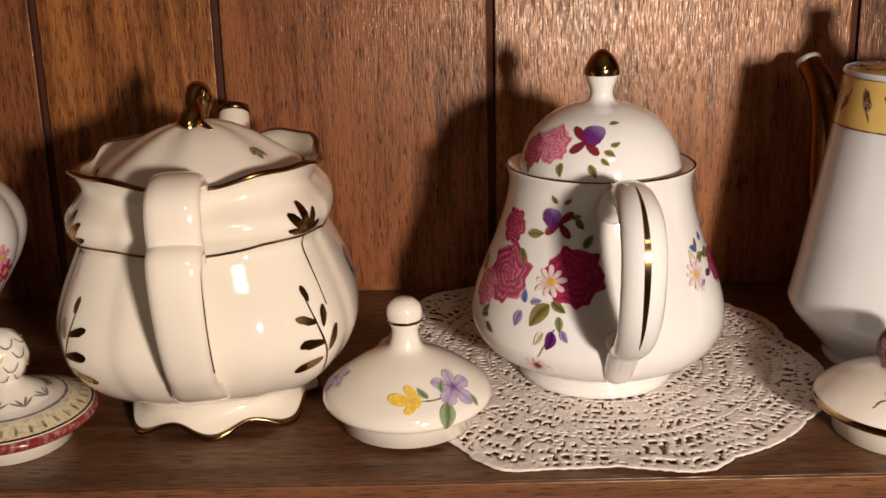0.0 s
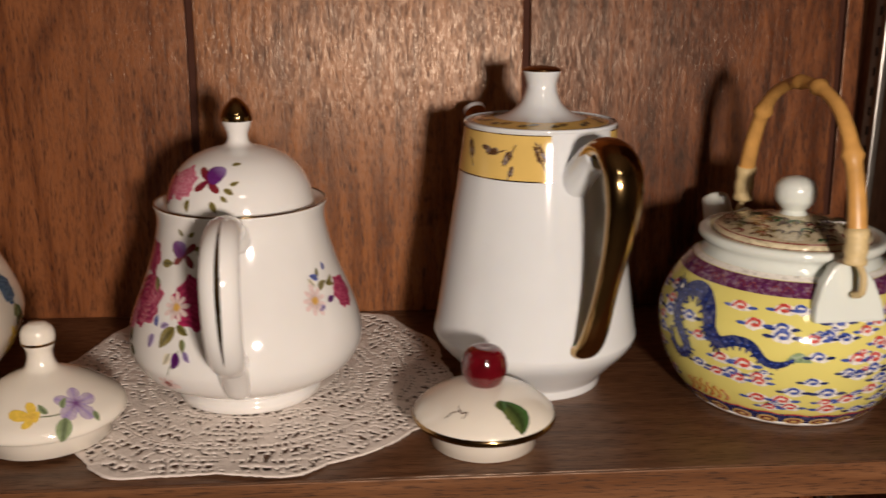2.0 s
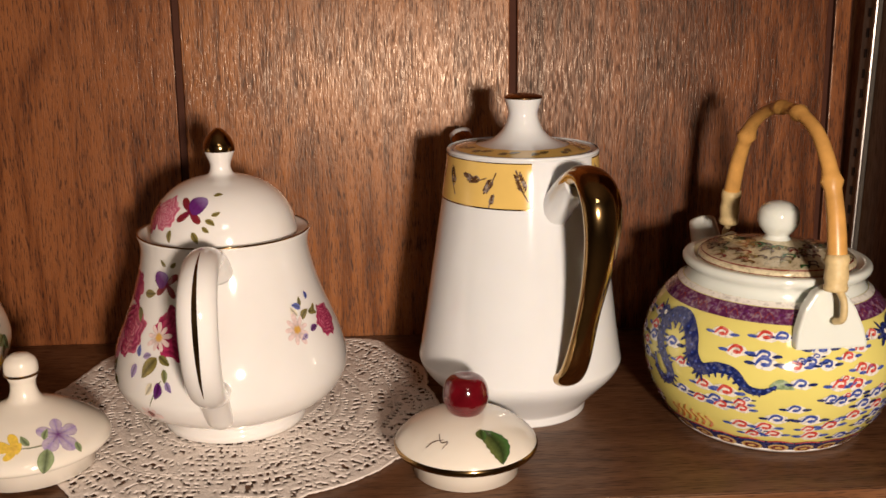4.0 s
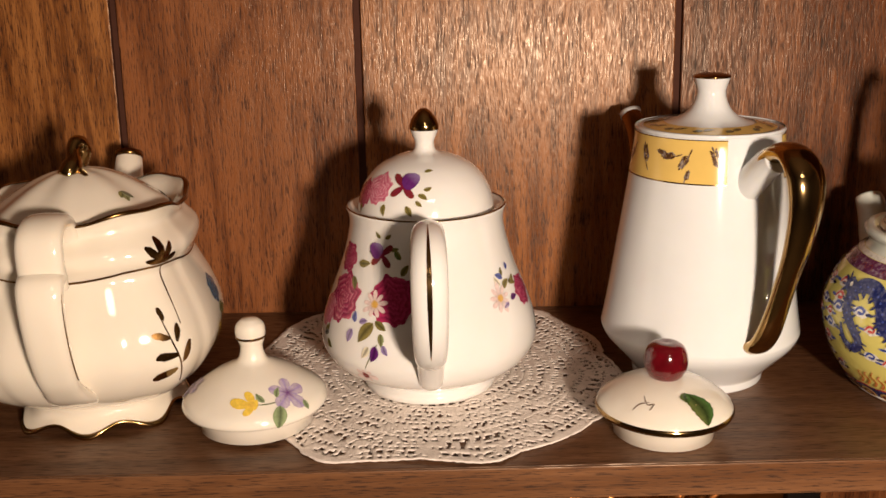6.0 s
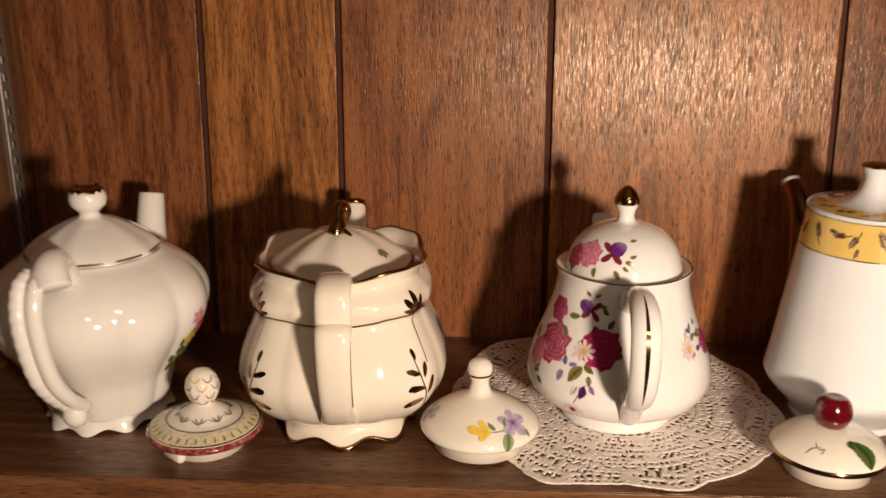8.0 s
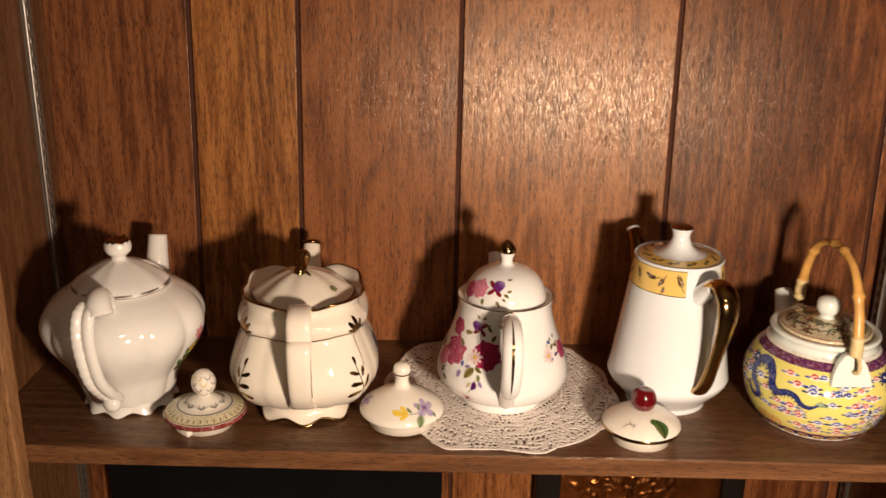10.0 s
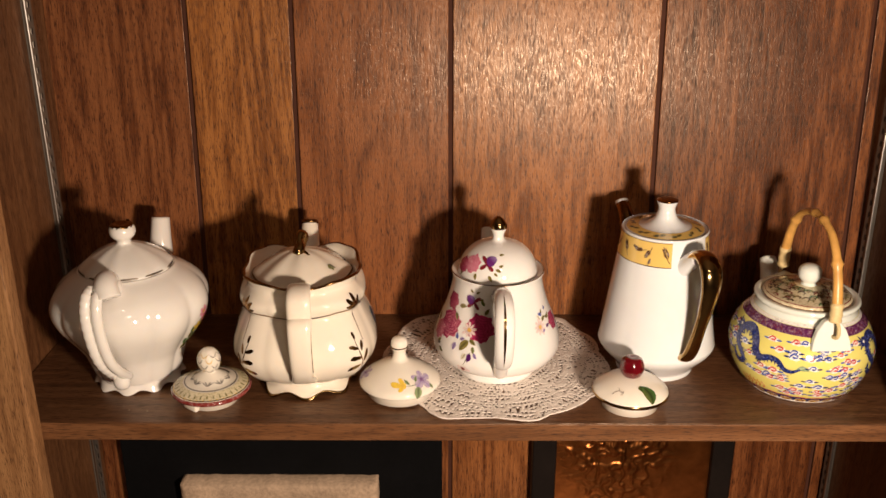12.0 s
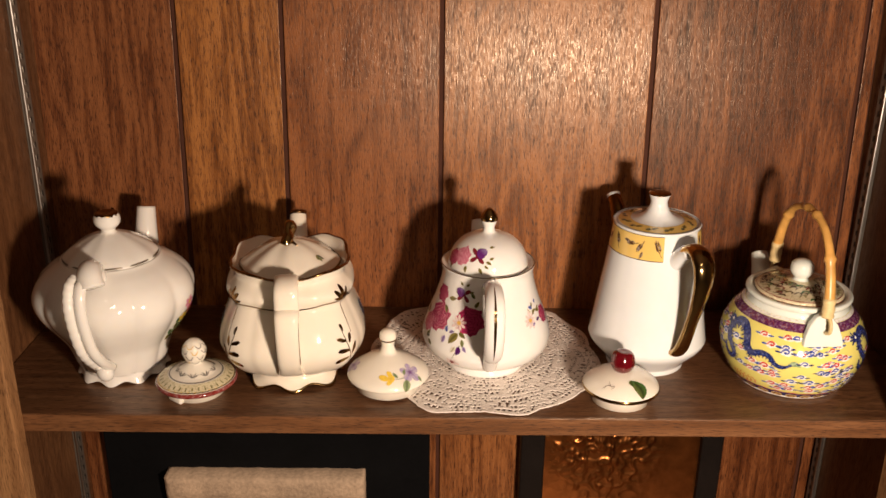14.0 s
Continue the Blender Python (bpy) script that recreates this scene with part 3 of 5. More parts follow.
def leaves(p, a, z, size, turns, colours=("leaf", "sage")):
    for k, t in enumerate(turns):
        p.begin("painted_leaf")
        p.leaf(a, z, size * (1 - 0.12 * (k % 3)), size * 0.5, t, colours[k % len(colours)], "sage" if k % 2 else "olive", 1 + k % 2)


def bud(p, a, z, size, turn, ink):
    p.begin("painted_bud")
    p.leaf(a, z, size, size * 0.55, turn, ink, ink, 2)


def rose_teapot():
    t = thing("teapot", (0.001, 0.104, 0.0022), "white china teapot with pink roses standing on a doily", "teapot", "teapots on the shelf", 0)
    inner = [(0.0420, 0.1040), (0.0406, 0.1026), (0.0380, 0.1020), (0.0, 0.1018)]
    part("body", spun([(0.0, 0.0012), (0.030, 0.0012), (0.033, 0.0)] + ROSE_BODY + inner), WHITE, t)
    lid = part("lid", spun([(0.0, 0.1015)] + ROSE_LID + [(0.0, 0.1452)]), WHITE, t, "domed white lid with painted roses")
    part("finial", spun(smooth_profile([(0.0079, 0.1448), (0.0079, 0.1475), (0.0066, 0.1508), (0.0042, 0.1540), (0.0016, 0.1560), (0.0, 0.1563)]), 40), GOLD, lid, "gilt acorn finial")
    d = Vector((0.02, -0.9998, 0))
    line = [d * h + Vector((0, 0, z)) for h, z in ((0.040, 0.091), (0.052, 0.1005), (0.070, 0.1060), (0.087, 0.1030), (0.0965, 0.0930), (0.0985, 0.0780), (0.0955, 0.0620), (0.0870, 0.0495), (0.0740, 0.0415), (0.0600, 0.0385))]
    path = glide(line, 5)
    handle = part("handle", tube(path, lambda f: 0.0070 + 0.0018 * math.sin(math.pi * f) + 0.0018 * max(0.0, 1 - f * 6), 20, 0.72, (1, 0.02, 0)), WHITE, t, "looped white ear handle")
    tail = [d * h + Vector((0, 0, z)) for h, z in ((0.0760, 0.0450), (0.0690, 0.0370), (0.0625, 0.0290), (0.0580, 0.0235), (0.0535, 0.0205))]
    part("handle_tail", tube(glide(tail, 5), lambda f: 0.0074 - 0.0012 * f, 16, 0.8, (1, 0, 0)), WHITE, handle)
    strip = bmesh.new()
    prev = None
    across = Vector((0.9998, 0.02, 0))
    for i, p in enumerate(path[12:34]):
        tg = (path[i + 13] - path[i + 11]).normalized()
        out = tg.cross(across).normalized()
        if out.dot(d) < 0:
            out = -out
        w = 0.0012 * math.sin(math.pi * (i + 0.4) / 22)
        f = (i + 12) / (len(path) - 1)
        o = p + out * ((0.0070 + 0.0018 * math.sin(math.pi * f)) * 0.72 + 0.0003)
        pair = [strip.verts.new(o + across * w), strip.verts.new(o - across * w)]
        if prev:
            strip.faces.new((prev[0], prev[1], pair[1], pair[0]))
        prev = pair
    part("gilt_stripe", strip, GOLD, handle, "gilt stripe down the handle")
    b = Vector((-0.06, 0.998, 0))
    part("spout", tube(glide([b * h + Vector((0, 0, z)) for h, z in ((0.050, 0.038), (0.066, 0.050), (0.074, 0.072), (0.079, 0.094), (0.089, 0.112))], 6), lambda f: 0.016 - 0.0085 * f ** 0.7, 20, 1.0, (1, 0, 0)), WHITE, t)
    part("rim_line", spun([(0.0437, 0.1040), (0.0440, 0.1044), (0.0432, 0.1047)]), GOLD, t, "thin gilt line on the rim")
    p = Painter(ROSE_BODY)
    bloom(p, -58, 0.0600, 0.0140, "rose", "deep", "pink")
    bloom(p, -72, 0.0500, 0.0095, "pink", "rose", "pale")
    bloom(p, -20, 0.0640, 0.0135, "rose", "deep", "rose")
    bloom(p, -64, 0.0800, 0.0085, "rose", "deep", "pink")
    daisy(p, -31, 0.0610, 0.0082)
    pansy(p, -31, 0.0855, 0.0082, (-0.0035, 0.0022))
    for a, z, size, turn, ink in ((-50, 0.0790, 0.0085, 10, "olive"), (-53, 0.0720, 0.0080, 300, "leaf"), (-30, 0.0520, 0.0140, 235, "olive"), (-29, 0.0530, 0.0080, 330, "leaf"), (-16, 0.0760, 0.0070, 60, "leaf"),
                                  (-17, 0.0840, 0.0065, 120, "green"), (-68, 0.0370, 0.0085, 60, "olive"), (-64, 0.0360, 0.0070, 330, "leaf"), (-80, 0.0550, 0.0100, 120, "olive"), (-25, 0.0475, 0.0070, 280, "sage"),
                                  (-29, 0.0940, 0.0045, 40, "olive"), (-33, 0.0940, 0.0045, 130, "leaf"), (-37, 0.0860, 0.0040, 170, "olive"), (-24, 0.0880, 0.0045, 20, "leaf")):
        leaves(p, a, z, size, (turn,), (ink,))
    for a, z, size, turn, ink in ((-42, 0.0505, 0.0060, 100, "sky"), (-43, 0.0470, 0.0080, 255, "lilac"), (-39, 0.0510, 0.0055, 20, "lilac"), (-27, 0.0410, 0.0090, 255, "plum"), (-31, 0.0400, 0.0075, 240, "cream"), (-63, 0.0400, 0.0060, 200, "grey"), (-23, 0.0420, 0.0060, 300, "lilac")):
        bud(p, a, z, size, turn, ink)
    p.begin("painted_stem")
    p.stroke(-32, 0.034, [(0.006, 0.008), (0.002, 0), (-0.001, -0.006)], [0.0005, 0.0006, 0.0004], "leaf")
    daisy(p, -34, 0.0235, 0.0085, "blush", "maroon", 7, squash=0.55)
    daisy(p, 46, 0.0600, 0.0080, squash=1.2)
    for a, z, size, turn, ink in ((51, 0.0640, 0.0075, 30, "olive"), (58, 0.0660, 0.0070, 340, "leaf"), (53, 0.0700, 0.0050, 80, "leaf"), (62, 0.0640, 0.0060, 60, "olive")):
        leaves(p, a, z, size, (turn,), (ink,))
    for a, z, size, turn, ink in ((53, 0.0690, 0.0060, 150, "sky"), (55, 0.0575, 0.0060, 10, "plum"), (52, 0.0565, 0.0050, 200, "lilac"), (60, 0.0720, 0.0045, 90, "sky"), (49, 0.0660, 0.0060, 120, "cream")):
        bud(p, a, z, size, turn, ink)
    bloom(p, 72, 0.0585, 0.0090, "rose", "deep", "pink")
    p.done("painted_stem", t, "painted roses, daisies and leaves")
    p = Painter(ROSE_LID)
    bloom(p, -48, 0.1170, 0.0088, "pink", "rose", "pale")
    bloom(p, -68, 0.1130, 0.0080, "rose", "deep", "pink")
    pansy(p, -20, 0.1195, 0.0088, (0.0030, 0.0030))
    for a, z, size, turn in ((-36, 0.1105, 0.0065, 270), (-16, 0.1105, 0.0065, 300), (-6, 0.1160, 0.0055, 330), (-1, 0.1180, 0.0045, 20), (-8, 0.1130, 0.0045, 320), (0, 0.1260, 0.0045, 10), (-66, 0.1080, 0.0055, 260)):
        leaves(p, a, z, size, (turn,), ("olive",))
    p.done("painted_leaf", lid, "painted roses and pansy")


rose_teapot()


# cream teapot with gold sprigs
GOLD_TURN = 5.5
GOLD_BODY = smooth_profile([(0.0380, 0.0125), (0.0460, 0.0165), (0.0568, 0.0235), (0.0650, 0.0330), (0.0698, 0.0440), (0.0694, 0.0550), (0.0652, 0.0675), (0.0600, 0.0785), (0.0567, 0.0860), (0.0578, 0.0900), (0.0604, 0.0950), (0.0596, 0.1005), (0.0545, 0.1060), (0.0522, 0.1095), (0.0535, 0.1135), (0.0562, 0.1170)])


def gold_shape(a, r, z):
    """A squared body: four flat faces between creased corners, the rim rising in lobes over the corners."""
    d = a - radians(GOLD_TURN)
    k = -math.cos(4 * d)
    up = max(0.0, (z - 0.094) / 0.023)
    ridge = max(0.0, k) ** 8
    crease = ridge - 0.55 * math.exp(-((abs(math.sin(2 * d)) - 0.86) / 0.06) ** 2)
    rr = r * (1 + 0.048 * k + 0.024 * crease * (1 - 0.8 * min(up, 1.0))) * (1 + up * up * 0.012 * math.cos(12 * d))
    return rr, z + up * up * (0.0026 * k + 0.0006 * math.cos(12 * d))


def sprig(p, a, z, s, mirror=1, metal=None):
    m = metal or DARKGOLD
    p.begin("gilt_sprig")
    p.stroke(a, z, [(0.004 * mirror * s, -0.016 * s), (0.002 * mirror * s, -0.006 * s), (-0.001 * mirror * s, 0.004 * s), (-0.003 * mirror * s, 0.014 * s)], [0.0006, 0.0009, 0.0008, 0.0005], m)
    for u, v, turn, size, c in ((0.001, -0.008, 200, 0.0105, GOLD), (0.001, -0.002, 178, 0.0095, m), (-0.001, 0.005, 160, 0.0075, m), (0.003, -0.006, 62, 0.0095, m), (0.001, 0.003, 75, 0.0075, m), (-0.002, 0.012, 100, 0.0055, m)):
        flip = turn if mirror > 0 else 180 - turn
        p.petal(a, z, size * s, size * 0.42 * s, flip, c, 1, (u * mirror * s, v * s), tip=0.6)


def cream_teapot():
    t = thing("teapot", (-0.1805, 0.0845, 0), "cream scalloped teapot with gold sprigs and gilt edges", "teapot", "teapots on the shelf")
    inner = [(0.0540, 0.1172), (0.0500, 0.1130), (0.0468, 0.1090), (0.0445, 0.1078), (0.0, 0.1078)]
    part("body", spun([(0.0, 0.0135), (0.035, 0.0125)] + GOLD_BODY + inner, 144, gold_shape), CREAM, t)

    def foot_shape(a, r, z):
        d = a - radians(GOLD_TURN)
        low = max(0.0, 1 - z / 0.012)
        return r * (1 + low * 0.05 * math.cos(8 * d)) * (1 - 0.02 * math.cos(4 * d)), z + low * 0.0026 * (1 - math.cos(8 * d))
    foot = part("foot", spun(smooth_profile([(0.0385, 0.0135), (0.0385, 0.0100), (0.0405, 0.0060), (0.0447, 0.0015), (0.0450, 0.0)]) + [(0.0425, 0.0), (0.036, 0.006), (0.034, 0.0135)], 144, foot_shape), CREAM, t, "scalloped cream foot")
    part("gilt_edge", spun([(0.0444, 0.0026), (0.0456, 0.0016), (0.0456, 0.0), (0.0446, 0.0)], 144, lambda a, r, z: foot_shape(a, r, max(z, 0.0) * 1.0)), GOLD, foot, "gilt foot edge")
    part("gilt_rim", spun([(0.0560, 0.1162), (0.0568, 0.1171), (0.0556, 0.1180), (0.0538, 0.1176)], 144, gold_shape), DARKGOLD, t, "worn gilt rim")
    lid_out = smooth_profile([(0.0450, 0.1090), (0.0455, 0.1115), (0.0415, 0.1158), (0.0330, 0.1218), (0.0235, 0.1275), (0.0140, 0.1316), (0.0060, 0.1334)])

    def lid_shape(a, r, z):
        return r * (1 + 0.012 * math.cos(8 * (a - radians(GOLD_TURN)))), z + 0.0007 * math.cos(8 * (a - radians(GOLD_TURN))) * (r / 0.044)
    lid = part("lid", spun([(0.0, 0.1085)] + lid_out + [(0.0, 0.1337)], 120, lid_shape), CREAM, t, "fluted cream lid")
    part("gilt_line", spun([(0.0452, 0.1104), (0.0461, 0.1114), (0.0450, 0.1132)], 120, lid_shape), DARKGOLD, lid)
    bow = [tube(glide([(-0.003, -0.010, 0.1305), (-0.001, -0.007, 0.1345), (0.0, -0.004, 0.1385), (-0.001, -0.001, 0.1430), (0.0, 0.003, 0.1465), (0.001, 0.006, 0.1430), (0.0, 0.006, 0.137), (0.0, 0.005, 0.132)], 5), lambda f: 0.0044 + 0.0010 * math.sin(11 * f), 14, 0.9, (1, 0, 0)),
           tube(glide([(0.001, -0.004, 0.132), (0.004, -0.0075, 0.1325), (0.0085, -0.011, 0.1305)], 5), lambda f: 0.0032 - 0.0016 * f, 12, 0.7, (0, 0, 1))]
    part("finial", join(bow), GOLD, lid, "gilt curled leaf finial")
    p = Painter(lid_out, lid_shape)
    leaves(p, 60, 0.1235, 0.0085, (260, 300, 230), ("sage", "grey"))
    p.done("painted_leaf", lid, "faded green leaf")
    d = Vector((0.095, -0.995, 0))
    side = (0.995, 0.095, 0)
    top = glide([d * h + Vector((0, 0, z)) for h, z in ((0.044, 0.1000), (0.049, 0.1120), (0.057, 0.1190), (0.068, 0.1195), (0.076, 0.1150), (0.0785, 0.1060), (0.0775, 0.0960), (0.0770, 0.0920))], 5)
    low = glide([d * h + Vector((0, 0, z)) for h, z in ((0.0765, 0.0975), (0.0830, 0.0965), (0.0860, 0.0905), (0.0865, 0.0810), (0.0850, 0.0690), (0.0815, 0.0565), (0.0760, 0.0450), (0.0680, 0.0360), (0.0590, 0.0300), (0.0480, 0.0260))], 5)
    handle = part("handle", tube(low, lambda f: 0.0106 - 0.0018 * f + 0.0045 * max(0.0, f - 0.72) / 0.28, 24, 0.40, side, square=3.0), CREAM, t, "squared cream strap handle")
    part("handle_crook", tube(top, lambda f: 0.0100 + 0.0006 * f, 24, 0.40, side, square=3.2), CREAM, handle, "hooked upper strap")
    part("gilt_line", tube([p + Vector((0.0098, -0.0005, 0)) for p in low[6:30]], lambda f: 0.00035, 6, 1.0), GOLD, handle, "worn gilt edge line")
    b = Vector((-0.07, 0.9975, 0))
    spout = part("spout", tube(glide([b * h + Vector((0, 0, z)) for h, z in ((0.050, 0.040), (0.074, 0.050), (0.088, 0.074), (0.096, 0.100), (0.108, 0.120))], 6), lambda f: 0.016 - 0.008 * f ** 0.8, 20, 1.0, (1, 0, 0)), CREAM, t)
    part("spout_lip", tube([b * 0.1072 + Vector((0, 0, 0.1190)), b * 0.1090 + Vector((0, 0, 0.1222))], [0.0086, 0.0086], 20, 1.0, (1, 0, 0)), DARKGOLD, spout, "gilt spout lip")
    p = Painter(GOLD_BODY, gold_shape)
    p.ring(0.0885, 0.0013, DARKGOLD, wave=lambda a: -0.0022 * math.cos(4 * (a - radians(GOLD_TURN))), n=160)
    for a, m in ((GOLD_TURN + 47, 1), (GOLD_TURN - 49, -1), (GOLD_TURN + 137, 1), (GOLD_TURN - 137, -1)):
        p.begin("gilt_flower")
        for k, (turn, size) in enumerate(((92, 0.0135), (130, 0.0125), (52, 0.0120), (165, 0.0095), (15, 0.0105))):
            p.petal(a, 0.0930, size, size * 0.36, turn, DARKGOLD, 1 + k % 2, tip=0.6)
        p.begin("gilt_stem")
        p.stroke(a, 0.078, [(0, 0.015), (0.0002, 0.004), (0.0006, -0.010), (0.001, -0.018)], [0.0005, 0.0009, 0.0006, 0.0007], DARKGOLD)
        sprig(p, a - 4 * m, 0.0500, 1.25, m)
    p.done("gilt_band", t, "gilt band and leafy sprigs")
    p = Painter(GOLD_BODY, gold_shape)
    for a0 in (-72, 96):
        bloom(p, a0, 0.064, 0.0085, "sky", "green", "sage", "painted_flower")
        leaves(p, a0 + 4, 0.054, 0.012, (250, 300, 200), ("sage", "green"))
        daisy(p, a0 - 6, 0.040, 0.009, "yellow", "amber", 7)
    p.done("painted_flower", t, "painted garden flowers")


cream_teapot()


# white melon teapot
WHITE_BODY = smooth_profile([(0.0395, 0.0095), (0.0418, 0.0160), (0.0446, 0.0250), (0.0482, 0.0345), (0.0540, 0.0440), (0.0615, 0.0550), (0.0680, 0.0660), (0.0716, 0.0775), (0.0706, 0.0880), (0.0652, 0.0980), (0.0560, 0.1065), (0.0468, 0.1125), (0.0440, 0.1150)])


def melon(a, r, z):
    """Ten soft lobes that fade towards the rim and narrow to a waist above the foot."""
    k = abs(math.sin(5 * a + 0.5))
    amt = 0.036 * min(1.0, max(0.0, (0.116 - z) / 0.03))
    return r * (1 - amt + amt * 1.4 * k ** 0.8), z


def white_teapot():
    t = thing("teapot", (-0.345, 0.0895, 0), "plain white melon-ribbed china teapot with scalloped foot", "teapot", "teapots on the shelf")
    part("body", spun([(0.0, 0.011), (0.036, 0.0095)] + WHITE_BODY + [(0.0425, 0.1152), (0.0405, 0.1135), (0.0, 0.1130)], 160, melon), MILK, t)

    def foot_shape(a, r, z):
        low = max(0.0, 1 - z / 0.010)
        return r * (1 + low * 0.04 * math.cos(10 * a)), z + low * 0.0016 * (1 - math.cos(10 * a))
    part("foot", spun(smooth_profile([(0.0400, 0.0110), (0.0395, 0.0080), (0.0402, 0.0040), (0.0412, 0.0)]) + [(0.039, 0.0), (0.036, 0.006), (0.034, 0.011)], 128, foot_shape), MILK, t, "scalloped white foot")
    lid = part("lid", spun([(0.0, 0.1128)] + smooth_profile([(0.0415, 0.1130), (0.0418, 0.1165), (0.0360, 0.1225), (0.0260, 0.1292), (0.0155, 0.1345), (0.0078, 0.1370), (0.0064, 0.1398), (0.0082, 0.1418), (0.0110, 0.1450), (0.0119, 0.1490), (0.0112, 0.1525), (0.0095, 0.1548)]) + [(0.0, 0.1540)], 96, lambda a, r, z: (r * (1 + (0.02 if z < 0.137 else 0) * math.cos(10 * a)), z)), MILK, t, "ribbed white lid with a ball knob")
    part("knob_gilding", spun(smooth_profile([(0.0108, 0.1535), (0.0100, 0.1552), (0.0070, 0.1560), (0.0, 0.1545)]), 32, lambda a, r, z: (r, z + (0.0012 * math.sin(5 * a) + 0.0008 * math.sin(9 * a + 1) if r > 0.0098 else 0))), DARKGOLD, lid, "worn gilt on the knob")
    part("gilt_line", spun([(0.0420, 0.1158), (0.0425, 0.1164), (0.0417, 0.1172)]), plain("grey_gilt", (0.14, 0.11, 0.08), 0.35, 0.4), lid)
    d = Vector((0.02, -0.9998, 0))
    up = [d * h + Vector((x, 0, z)) for h, z, x in ((0.046, 0.108, 0.001), (0.054, 0.120, 0.002), (0.064, 0.1265, 0.003), (0.074, 0.1240, 0.005), (0.079, 0.1160, 0.008))]
    part("handle_scroll", tube(glide(up, 5), lambda f: 0.0088 + 0.0022 * f, 18, 0.9, (1, 0, 0)), MILK, t, "curled leaf-like top of the handle")
    line = glide([d * h + Vector((x, 0, z)) for h, z, x in ((0.074, 0.1225, -0.003), (0.0835, 0.1180, -0.005), (0.0890, 0.1030, -0.0055), (0.0895, 0.0830, -0.004), (0.0840, 0.0600, -0.002), (0.0740, 0.0440, 0.001), (0.0600, 0.0310, 0.004))], 8)
    part("handle", join([tube([p + Vector((-0.0048, 0, 0)) for p in line], lambda f: 0.0048 + 0.0004 * math.sin(95 * f), 14, 0.9, (1, 0, 0)), tube([p + Vector((0.0048, 0, 0)) for p in line], lambda f: 0.0050, 14, 0.9, (1, 0, 0))]), MILK, t, "twisted rope handle")
    part("handle_ball", tube(glide([(0.000, -0.060, 0.0310), (0.006, -0.064, 0.0275), (0.012, -0.062, 0.0265)], 5), lambda f: 0.0015 + 0.0068 * math.sin(math.pi * (0.12 + 0.8 * f)), 18, 0.9, (0, 0, 1)), MILK, t)
    b = Vector((0.06, 0.998, 0))
    part("spout", tube(glide([b * h + Vector((0, 0, z)) for h, z in ((0.060, 0.050), (0.077, 0.064), (0.086, 0.088), (0.091, 0.110), (0.096, 0.1285))], 6), lambda f: 0.018 - 0.009 * f ** 0.6, 20, 1.0, (1, 0, 0)), MILK, t)
    p = Painter(WHITE_BODY, melon)
    for k, (a, z) in enumerate(((80, 0.074), (84, 0.066), (78, 0.060))):
        daisy(p, a, z, 0.0075, ("pink", "rose", "yellow")[k], "amber", 6)
    for a, z in ((76, 0.055), (80, 0.047), (73, 0.043), (82, 0.060)):
        leaves(p, a, z, 0.0105, (60, 120, 250), ("sage", "green", "leaf"))
    p.done("painted_flower", t, "painted spray of garden flowers")


white_teapot()


# tall white coffee pot
COF_BODY = smooth_profile([(0.0372, 0.0), (0.0376, 0.0035), (0.0385, 0.0060), (0.0450, 0.0135), (0.0530, 0.0225), (0.0560, 0.0285), (0.0555, 0.0330), (0.0530, 0.0480), (0.0495, 0.0720), (0.0460, 0.0960), (0.0428, 0.1180), (0.0402, 0.1380), (0.0400, 0.1440)])


